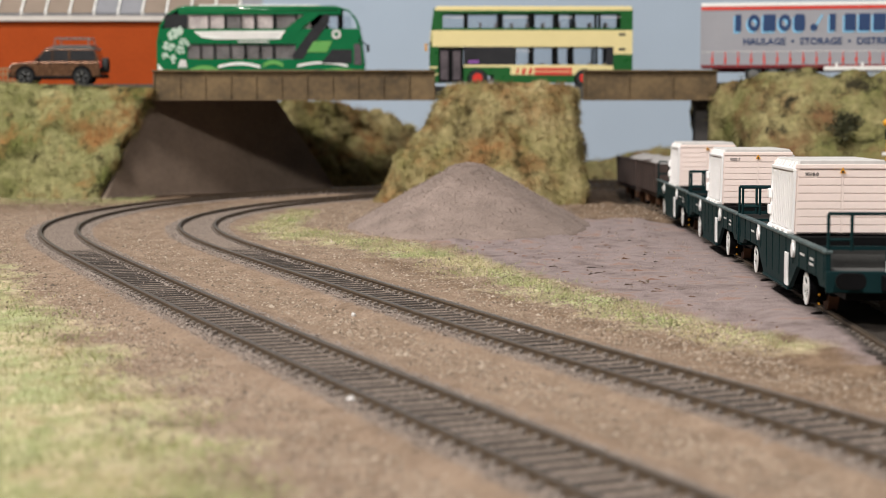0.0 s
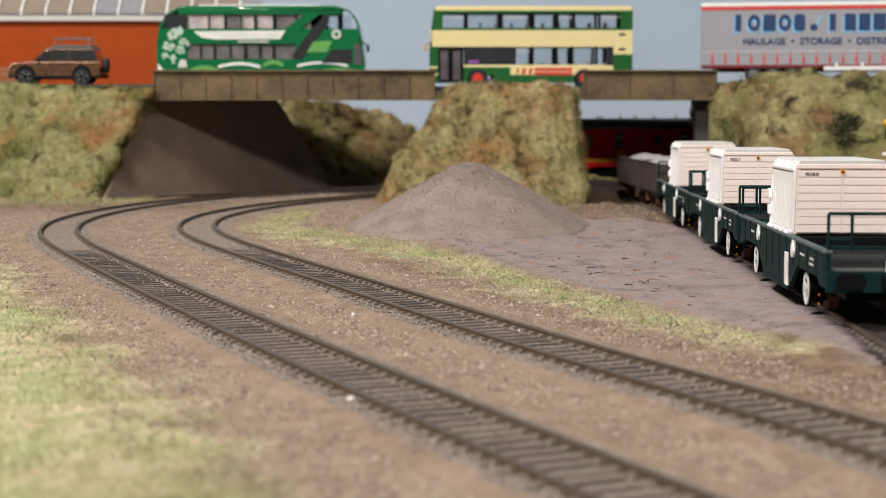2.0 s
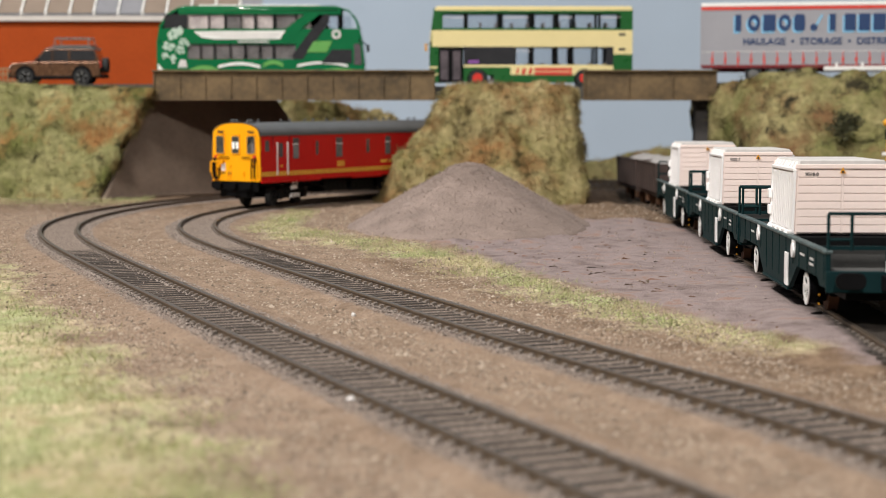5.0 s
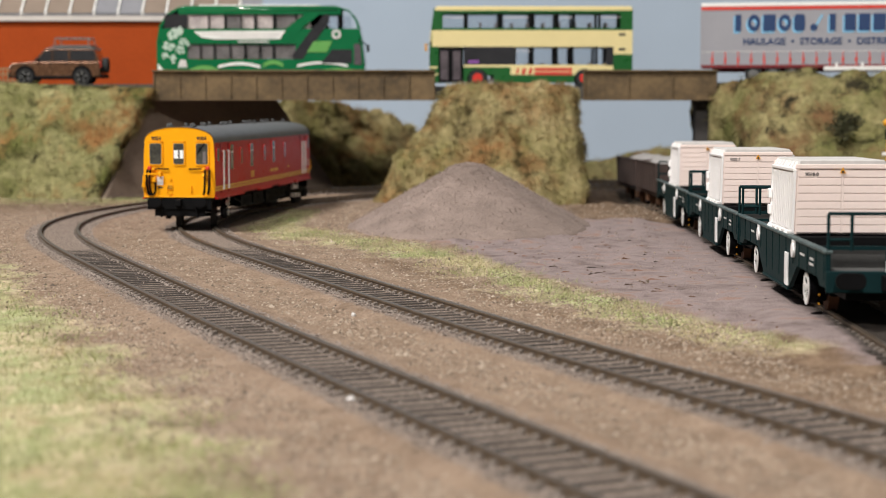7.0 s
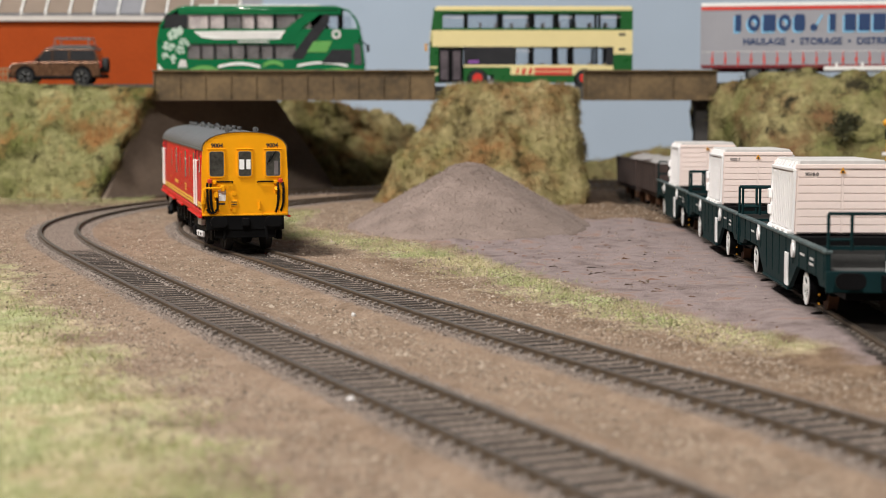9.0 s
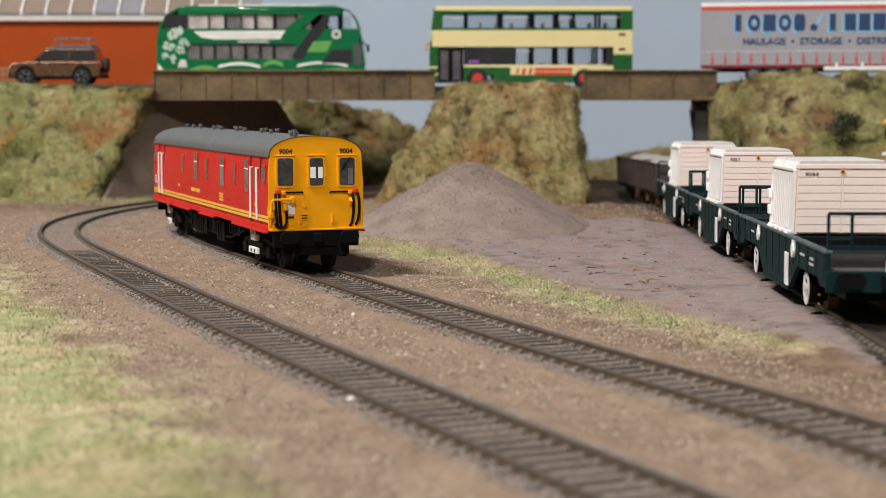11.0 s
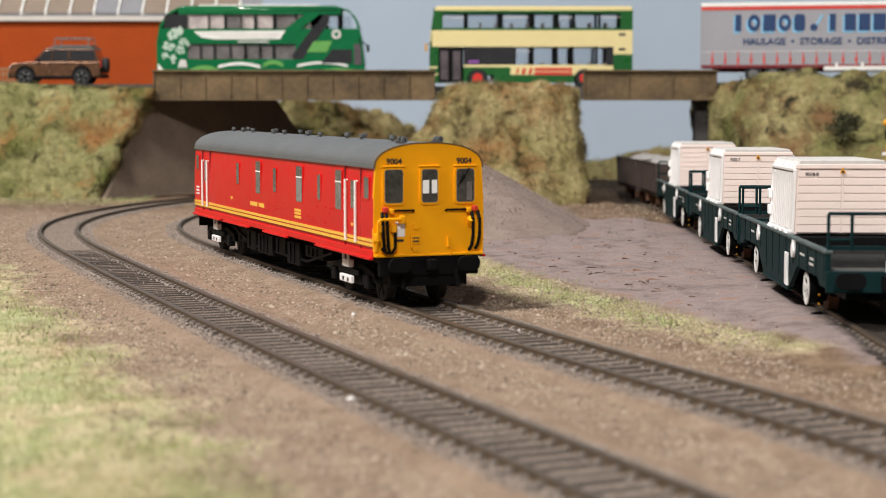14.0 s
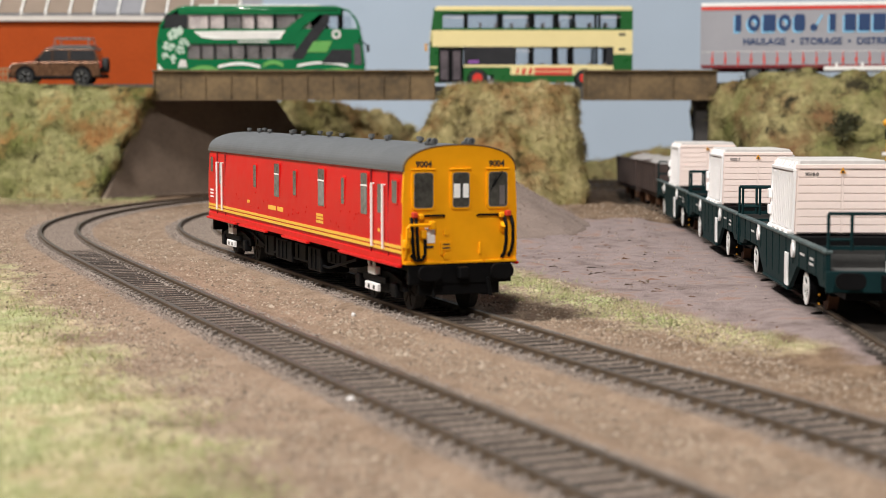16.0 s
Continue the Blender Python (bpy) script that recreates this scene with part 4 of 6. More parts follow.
def flask_wagon(number):
    """A well wagon, origin under its near end at rail height; y runs along it."""
    w = tagged(empty("flask_wagon"), "dark teal railway well wagon with white wheel discs", "railway wagon", "flask wagons in the siding")
    L = 187
    prof = [(0, 10.5), (0, 20.5), (L, 20.5), (L, 10.5), (L - 9, 10.5), (L - 14, 12.6), (L - 50, 12.6), (L - 66, 4.2), (66, 4.2), (50, 12.6), (14, 12.6), (9, 10.5)]
    for sgn in (-1, 1):
        s2 = part("solebar", pz(prof, "x", sgn * 16.8 - 0.7, sgn * 16.8 + 0.7), M["teal"], w, "dark teal deep solebar")
        # whitish highlight along the solebar's top, painted as a paler speckled rail
        part("top_rail", bx(sgn * 16.8 - 1.2, sgn * 16.8 + 1.2, -0.3, L + 0.3, 20.3, 21.2, 0.2), M["teal_edge"], s2, "paler speckled top edge with a highlight in its colour")
        part("bottom_rail", bx(sgn * 17 - 1.0, sgn * 17 + 1.0, 66, L - 66, 3.6, 4.5, 0.2), M["teal"], s2)
        for y in (3, 16, 31, 46, 58, 72, 86, 101, 115, 129, 141, 156, 171, 184):
            part("rib", bx(sgn * 17.4 - 0.3, sgn * 17.4 + 0.3, y - 0.5, y + 0.5, 12.8 if y < 60 or y > 128 else 7, 20.3), M["teal"], s2)
        for y in (55, 132):
            part("handwheel", rd((sgn * 17.6, y, 17.2), (sgn * 18.4, y, 17.2), 2.3, 20), M["ivory"], w, "white brake handwheel")
            part("hanger", bx(sgn * 17.8 - 0.3, sgn * 17.8 + 0.3, y - 2.0, y + 2.0, 16.5, 20.4), M["ivory"], w, "white bracket")
        for y in (68,):
            part("panel", bx(sgn * 17.9 - 0.35, sgn * 17.9 + 0.35, y - 2.6, y + 2.6, 5.0, 15.6, 0.2), M["ivory"], w, "white data panel")
        for y0, y1, z in ((36, 44, 17), (20, 26, 17), (20, 27, 15.4), (146, 154, 17)):
            part("lettering_bar", bx(sgn * 17.55 - 0.08, sgn * 17.55 + 0.08, y0, y1, z - 0.35, z + 0.35), M["lid"], w, "faded white lettering shown as a bar")
        for y in (70, 82, 92, 102):
            part("lashing", bx(sgn * 16.6 - 0.9, sgn * 16.6 + 0.9, y - 1, y + 1, 21.2, 22.3, 0.3), M["lid"], w)
    part("deck", bx(-16, 16, 1, L - 1, 13.0, 14.2), M["asphalt"], w, "dark grey wagon deck")
    part("flask_cradle", bx(-16, 16, 68, 120, 14.2, 20.6, 0.4), M["black"], w)
    for y, e in ((0, 1), (L, -1)):
        part("headstock", bx(-17.4, 17.4, y - 1, y + 1, 9.2, 15.4, 0.3), M["teal"], w)
        part("end_rail", bx(-17.2, 17.2, y + e * 24 - 0.5, y + e * 24 + 0.5, 19.6, 20.8), M["teal"], w)
        part("bulkhead", bx(-16, 16, y + e * 26 - 0.6, y + e * 26 + 0.6, 14.2, 19.8), M["asphalt"], w, "dusty grey end bulkhead")
        rail = part("handrail", pipe([[v / 1000 for v in p] for p in [(-16.6, y + e * 1.5, 14), (-16.6, y + e * 1.5, 31.6), (16.6, y + e * 1.5, 31.6), (16.6, y + e * 1.5, 14)]], 0.00052), M["teal"], w, "dark teal end handrail")
        part("post", rd((-10, y + e * 1.5, 21), (-10, y + e * 1.5, 31.6), 0.5), M["teal"], rail)
        part("cross_bar", rd((-16.6, y + e * 1.5, 24.2), (-10, y + e * 1.5, 24.2), 0.45), M["teal"], rail)
        part("post", rd((0, y + e * 1.5, 15), (0, y + e * 1.5, 22.6), 0.45), M["teal"], rail)
        part("coupling_pocket", bx(-2.0, 2.0, y - e * 3.2 - 0.8, y + e * 0.5, 10, 14.4, 0.4), M["black"], w)
        part("lamp_bracket", bx(-0.8, 0.8, y - e * 1.2 - 0.3, y - e * 1.2 + 0.3, 15.4, 18.6), M["ivory"], w)
        for sgn in (-1, 1):
            b = part("buffer", rd((sgn * 11.4, y, 13.2), (sgn * 11.4, y - e * 5, 13.2), 1.5, 12), M["black"], w, "black oval buffer")
            part("head", pz(rounded(sgn * 11.4 - 4.3, sgn * 11.4 + 4.3, 10.6, 15.4, 2.2, 5), "y", y - e * 5, y - e * 6, None, 0.15), M["black"], b)
    for y in (40, 150):
        ax = part("axle", rd((-9, y, 6), (9, y, 6), 1), M["black"], w)
        for sgn in (-1, 1):
            wh = part("wheel", rd((sgn * 7.5, y, 6), (sgn * 10.2, y, 6), 6.0, 28), M["rust"], ax)
            part("flange", rd((sgn * 7.2, y, 6), (sgn * 7.6, y, 6), 6.7, 28), M["rust"], wh)
            rim = bmesh.new()
            for q in range(24):
                a0, a1 = 2 * math.pi * q / 24, 2 * math.pi * (q + 1) / 24
                pts = [(y + rr * math.cos(a), 6.6 + rr * math.sin(a)) for rr, a in ((3.5, a0), (5.0, a0), (5.0, a1), (3.5, a1))]
                pz(pts, "x", sgn * 16.0, sgn * 16.3, rim)
            for q in range(3):
                a = 2 * math.pi * q / 3 + 0.5
                u, v = math.cos(a), math.sin(a)
                pz([(y - v * 0.75, 6.6 + u * 0.75), (y + v * 0.75, 6.6 - u * 0.75), (y + u * 4.0 + v * 0.8, 6.6 + v * 4.0 - u * 0.8), (y + u * 4.0 - v * 0.8, 6.6 + v * 4.0 + u * 0.8)], "x", sgn * 16.02, sgn * 16.26, rim)
            part("disc_back", rd((sgn * 13.2, y, 6.6), (sgn * 15.7, y, 6.6), 4.6, 24), M["black"], wh)
            part("wheel_disc", rim, M["white"], wh, "white spoked wheel disc")
            part("axlebox", bx(sgn * 11.8 - 1.2, sgn * 11.8 + 1.2, y - 3.4, y + 3.4, 3.0, 11.5, 0.4), M["black"], w)
            part("spring", bx(sgn * 14 - 0.6, sgn * 14 + 0.6, y - 11, y + 11, 10.8, 12.4, 0.3), M["black"], w)
            for z in (2.4, 5.2):
                part("brake_mark", bx(sgn * 13.6 - 0.3, sgn * 13.6 + 0.3, y - 8.2, y - 7.7, z, z + 0.5), M["crane_yellow"], w)
        part("brake_gear", bx(-11, 11, y - 12, y + 12, 5.2, 8.0, 0.5), M["black"], w)
    # black box added to keep the shaded underside of the wagon dark
    part("underframe", bx(-11, 11, 4, L - 4, 6.6, 12.8, 0.4), M["black"], w)
    part("well_floor", bx(-15.5, 15.5, 66, L - 66, 4.4, 5.4), M["black"], w)
    return w


def flask(number):
    """The ribbed cover over a flask; its ribbed end looks along -y. Origin at its bottom, near face."""
    w = tagged(empty("flask_cover"), "cream ribbed flask cover with a white side door, on its wagon", "freight container", "flask covers on the wagons")
    D = 48
    part("core", pz([(-15.2, 0), (15.2, 0), (14.6, 21.4), (-14.6, 21.4)], "y", 0.7, D - 0.7), M["cream"], w)
    for e, y in ((-1, 0.35), (1, D - 0.35)):
        for c in range(2):
            for i in range(8):
                z0, z1 = 0.5 + i * 2.55, 0.5 + i * 2.55 + 2.36
                xe = 15.3 - 0.6 * (z0 + z1) / 2 / 21.4 - 0.5
                a, b = (-xe, -0.35) if c == 0 else (0.35, xe)
                part("slat", bx(a, b, y - 0.45, y + 0.45, z0, z1, 0.12), M["cream"], w)
        for x in (-15.0, 14.4):
            part("corner_post", pz([(x, 0), (x + 0.6, 0), (x + 0.6 - (0.6 if x > 0 else -0.6), 21.3), (x - (0.6 if x > 0 else -0.6), 21.3)], "y", y - 0.5, y + 0.5), M["cream"], w)
        part("centre_seam", bx(-0.3, 0.3, y - 0.4, y + 0.4, 0.3, 21.2), M["cream"], w)
        part("top_rail", bx(-14.9, 14.9, y - 0.7, y + 0.7, 21.0, 22.6, 0.25), M["cream"], w)
        tri = part("warning_sign", pz([(-1.0, 19.6), (1.0, 19.6), (0, 21.7)], "y", y + e * 0.78 - 0.08, y + e * 0.78 + 0.08), M["crane_yellow"], w, "small yellow warning triangle")
        part("mark", rd((0, y + e * 0.8, 20.1), (0, y + e * 0.9, 20.1), 0.42, 8), M["text_dark"], tri)
        if number and e < 0:
            words(number, 0.00155, M["text_dark"], w, pose(-0.0098, (y + e * 0.46) / 1000, 0.0193, 90, 0, 0), "number", label="small black painted running number")
    for sgn in (-1, 1):
        part("side_door", pz([(sgn * 15.4, 1.2), (sgn * 15.8, 1.2), (sgn * 15.25, 19.8), (sgn * 14.85, 19.8)], "y", 2.4, D - 2.4), M["ivory"], w, "smooth white side door")
        for k in range(11):
            y = 4.4 + k * 3.92
            part("door_rib", pz([(sgn * 15.5, 1.6), (sgn * 15.93, 1.6), (sgn * 15.38, 19.4), (sgn * 15.0, 19.4)], "y", y - 0.5, y + 0.5), M["ivory"], w)
        for y in (1.2, D - 1.2):
            part("door_post", pz([(sgn * 15.3, 0), (sgn * 16.2, 0), (sgn * 15.5, 20.8), (sgn * 14.7, 20.8)], "y", y - 1.2, y + 1.2), M["ivory"], w)
        part("side_rail", bx(sgn * 15 - 0.7, sgn * 15 + 0.7, 0.4, D - 0.4, 20.2, 21.2, 0.2), M["ivory"], w)
        part("foot_flare", pz([(sgn * 15.2, -0.6), (sgn * 17.4, -0.6), (sgn * 16.4, 1.0), (sgn * 15.2, 1.0)], "y", 0, D), M["ivory"], w)
        for k in range(7):
            y = 4 + k * 6.6
            part("lid_clip", pz([(sgn * 15.5, 20.8), (sgn * 14.2, 23.3), (sgn * 13.2, 23.3), (sgn * 14.4, 20.8)], "y", y - 1.5, y + 1.5), M["ivory"], w)
        for z in (4, 9.5):
            part("latch", bx(sgn * 16.3 - 0.6, sgn * 16.3 + 0.6, D - 3.0, D + 0.4, z, z + 3.4, 0.3), M["ivory"], w)
    part("lid", pz([(-14.9, 21.4), (14.9, 21.4), (13.4, 23.9), (-13.4, 23.9)], "y", -0.2, D + 0.2, None, 0.3), M["lid"], w, "grey-white dusty lid")
    return w


for k, number in enumerate(("9018-0", "9005-7", "")):
    d0 = 0.494 + 0.193 * k
    place = pose(0.1285 + 0.038 * (d0 - 0.565), d0, fall(d0), -0.49, 0, -2.2)
    flask_wagon(number).matrix_basis = place
    flask(number).matrix_basis = place @ pose(0, 0.0705, 0.0212)


def mineral_wagon(m, full, label):
    w = tagged(empty("open_wagon", m), label, "railway wagon", "brown open wagons in the siding")
    part("floor", bx(-15, 15, 0, 98, 12, 13.5), M["wagon_brown"], w)
    for sgn in (-1, 1):
        s2 = part("side", pz([(sgn * 14.6, 12), (sgn * 15.6, 12), (sgn * 16.6, 29.5), (sgn * 15.6, 29.5)], "y", 0, 98), M["wagon_brown"], w)
        part("top_rail", bx(sgn * 16.2 - 1, sgn * 16.2 + 1, -0.4, 98.4, 29.2, 30.4, 0.2), M["wagon_brown"], s2)
        for y in (1, 17, 33, 49, 65, 81, 97):
            part("post", pz([(sgn * 15.4, 12), (sgn * 16.4, 12), (sgn * 17.4, 29.4), (sgn * 16.4, 29.4)], "y", y - 0.8, y + 0.8), M["wagon_brown"], s2)
        part("solebar", bx(sgn * 13 - 0.8, sgn * 13 + 0.8, 0, 98, 9, 12), M["wagon_brown"], w)
        for y in (22, 76):
            wh = part("wheel", rd((sgn * 7.4, y, 6), (sgn * 10, y, 6), 6.1, 24), M["rust"], w)
            part("axlebox", bx(sgn * 12 - 1.2, sgn * 12 + 1.2, y - 3, y + 3, 4, 9, 0.4), M["rust"], w)
    for y in (0, 98):
        e = part("end", bx(-16, 16, y - 0.5, y + 0.5, 12, 30), M["wagon_brown"], w)
        for x in (-9, 0, 9):
            part("post", bx(x - 0.7, x + 0.7, y - 1.1, y + 1.1, 10, 29.6), M["wagon_brown"], e)
        part("headstock", bx(-16, 16, y - 1, y + 1, 8.8, 12), M["wagon_brown"], w)
        s1 = -1 if y == 0 else 1
        for sgn in (-1, 1):
            b = part("buffer", rd((sgn * 11.4, y, 11), (sgn * 11.4, y + s1 * 4, 11), 1.3, 10), M["rust"], w)
            part("head", rd((sgn * 11.4, y + s1 * 4, 11), (sgn * 11.4, y + s1 * 4.8, 11), 2.8, 14), M["rust"], b)
    if full:
        verts, faces = [], []
        nx, ny = 22, 60
        for j in range(ny + 1):
            for i in range(nx + 1):
                u, v = i / nx, j / ny
                x, y = (u - 0.5) * 0.0312, 0.0008 + 0.0964 * v
                z = 0.0265 + 0.0062 * (math.sin(math.pi * u) * (0.55 + 0.45 * abs(math.sin(2 * math.pi * v)))) + 0.001 * noise.noise(Vector((x, y, 0)) * 320)
                verts.append((x, y, z))
        for j in range(ny):
            for i in range(nx):
                a = j * (nx + 1) + i
                faces.append((a, a + 1, a + nx + 2, a + nx + 1))
        raw("load", verts, faces, M["load"], w, True)
    return w


mineral_wagon(pose(0.1475, 1.078, fall(1.078), -0.49, 0, 0.4), True, "dark brown open wagon loaded with pale stone")
mineral_wagon(pose(0.1465, 1.185, fall(1.185), -0.49, 0, 1.6), True, "weathered brown open wagon behind the flask train")

# ---------------------------------------------------------------- road vehicles


def road_wheel(name, parent, x, y0, y1, r, hub, z=None):
    z = r if z is None else z
    w = part(name, rd((x, y0, z), (x, y1, z), r, 24), M["tyre"], parent)
    yy = min(y0, y1)
    part("hub", rd((x, yy - 0.3, z), (x, yy + 0.4, z), r * 0.58, 16), hub, w)
    part("cap", rd((x, yy - 0.7, z), (x, yy, z), r * 0.24, 10), hub, w)
    return w


def shell_side(thing, y0, y1, bands, windows, mats):
    """A bus side built of solid bands with real openings between pillars."""
    for x0, x1, z0, z1, m in bands:
        part("side_panel", bx(x0, x1, y0, y1, z0, z1), M[m], thing)
    for z0, z1, cuts, m in windows:
        edges = sorted(cuts)
        for (a0, a1), (b0, b1) in zip(edges, edges[1:]):
            part("window_pillar", bx(a1, b0, y0, y1, z0, z1), M[m], thing)
        for a, b in edges:
            g2 = part("window", bx(a, b, (y0 + y1) / 2 - 0.12, (y0 + y1) / 2 + 0.12, z0, z1), M["glass"], thing, "clear window pane")
            g2.visible_shadow = False


def cream_bus(m):
    b = tagged(empty("double_decker_bus", m), "cream and dark green double-decker bus on the bridge road", "bus")
    W = 33
    up = [(8.5, 24), (27, 49), (52.5, 71.5), (75.5, 90.5), (93, 103), (105, 121.5), (123.5, 138)]
    low = [(62, 72.5), (75, 90), (92.5, 101.5), (104, 119.5), (121.5, 128)]
    for y0, y1 in ((0, 1), (W - 1, W)):
        near_side = y0 == 0
        bands = [(3, 146.5, 55.2, 57.4, "bus_cream"), (2.2, 146.8, 53.4, 55.2, "bus_green"), (1.6, 146.8, 41, 42.6, "bus_green"), (138, 146.8, 42.6, 53.4, "bus_green"), (1.6, 8.5, 42.6, 53.4, "bus_green"),
                 (0.8, 133, 29, 41, "bus_cream"), (133, 146.8, 23.5, 41, "bus_cream"), (133, 146.8, 4.5, 23.5, "bus_green"), (128, 133, 15.5, 29, "dark_glass"),
                 (72, 133, 12.5, 16, "bus_cream"), (24, 72, 14.2, 16, "bus_cream"), (72, 133, 8.6, 12.5, "bus_cream"), (24, 58, 8.6, 14.2, "bus_green"), (58, 72, 8.6, 14.2, "bus_cream"),
                 (46, 105, 3.2, 8.6, "bus_green"), (24, 30, 3.2, 8.6, "bus_green"), (119, 133, 3.2, 8.6, "bus_cream"), (0.8, 5.5, 3, 29, "bus_green")]
        if near_side:
            bands += [(24, 62, 16, 29, "dark_glass")]
            wins = [(42.6, 53.4, up, "black"), (16, 29, low, "black")]
        else:
            bands += [(5.5, 24, 3, 29, "bus_green")]
            wins = [(42.6, 53.4, up, "black"), (16, 29, [(27, 44), (47, 60)] + low, "black")]
        shell_side(b, y0, y1, bands, wins, M)
    part("roof", pz([(3, 57), (146.6, 57), (145.5, 58.4), (5, 58.4)], "y", 0.3, W - 0.3, None, 0.5), M["bus_cream"], b)
    part("front", pz([(-0.6, 4), (1.2, 4), (1.6, 29), (2.2, 42), (3.4, 57), (2.2, 57), (0.2, 42), (-0.9, 28)], "y", 0.6, W - 0.6), M["bus_green"], b)
    part("front_band", pz([(-1.0, 30), (-0.3, 30), (0.6, 41), (0.0, 41)], "y", 0.2, W - 0.2), M["bus_cream"], b)
    part("windscreen", bx(-1.1, -0.7, 2.5, W - 2.5, 13, 27), M["dark_glass"], b)
    part("rear", bx(145.8, 147, 0.5, W - 0.5, 4, 57, 0.4), M["bus_green"], b)
    part("lower_floor", bx(2, 146, 1, W - 1, 4, 5), M["seat_dark"], b)
    part("upper_floor", bx(2, 146, 1, W - 1, 33, 34), M["seat_dark"], b)
    for k in range(9):
        for z in (5, 34):
            x = 32 + 11.5 * k
            for y in (4, 20):
                s3 = part("seat", bx(x, x + 4.6, y, y + 9, z, z + 6.2, 0.5), M["seat_dark"], b)
                part("backrest", bx(x + 3.6, x + 5.0, y, y + 9, z + 5, z + 12.8, 0.5), M["seat_dark"], s3)
    for z0, cuts in ((50.0, up), (25.6, low)):
        for k, (x0, x1) in enumerate(cuts):
            if k % 2 == 0 and x1 - x0 > 9:
                part("vent_bar", bx(x0, x1, 0.1, 0.3, z0, z0 + 0.5), M["lid"], b, "pale opening-vent bar")
    door = part("door", bx(6, 22.6, -0.35, 0.5, 3.0, 27.5, 0.2), M["black"], b, "black-framed folding door")
    for x0, x1 in ((7, 12.6), (16, 21.6)):
        part("pane", bx(x0, x1, -0.6, -0.2, 5, 26), M["grey_glass"], door)
    part("destination", bx(27.5, 35, -0.3, 0.2, 17, 19.2), mat("purple_sign", (0.25, 0.08, 0.35), 0.5, 0.1), b, "small purple side sign")
    for i, (x0, x1) in enumerate(((62, 64.2), (66, 69.5), (71, 74))):
        part("advert_shape", pz([(x0, 9), (x1 - 1, 9), (x1, 13.6), (x0 + 1, 13.6)], "y", -0.22, 0.1), M["tr_red"], b, "red advert shape")
    for x0, x1, z in ((75.5, 103, 12.6), (75.5, 103, 9.6)):
        part("advert_bar", bx(x0, x1, -0.22, 0.1, z - 1.1, z + 1.1), M["tr_red"], b, "red advert lettering shown as a bar")
    for z in (38, 27.2):
        part("fleet_mark", bx(137, 141.6, -0.2, 0.1, z - 0.9, z + 0.9), M["text_dark"], b)
    for z in (14, 9):
        part("front_strip", bx(-1.2, 5, -0.3, 0.2, z - 0.7, z + 0.7), M["bus_cream"], b)
    mir = part("mirror", bx(-4.4, -2.6, -2, 0, 25.5, 31, 0.6), M["crane_yellow"], b, "yellow door mirror")
    part("arm", rd((-2.8, -0.8, 30.6), (1, 0.6, 32.6), 0.35, 6), M["black"], mir)
    for x in (34, 112):
        part("wheel_arch", rd((x, -0.15, 5.4), (x, 0.3, 5.4), 7.6, 24), M["black"], b)
        road_wheel("wheel", b, x, -0.5, 6, 6.3, M["hub_red"])
        road_wheel("wheel", b, x, W - 6, W - 0.4, 6.3, M["hub_red"])


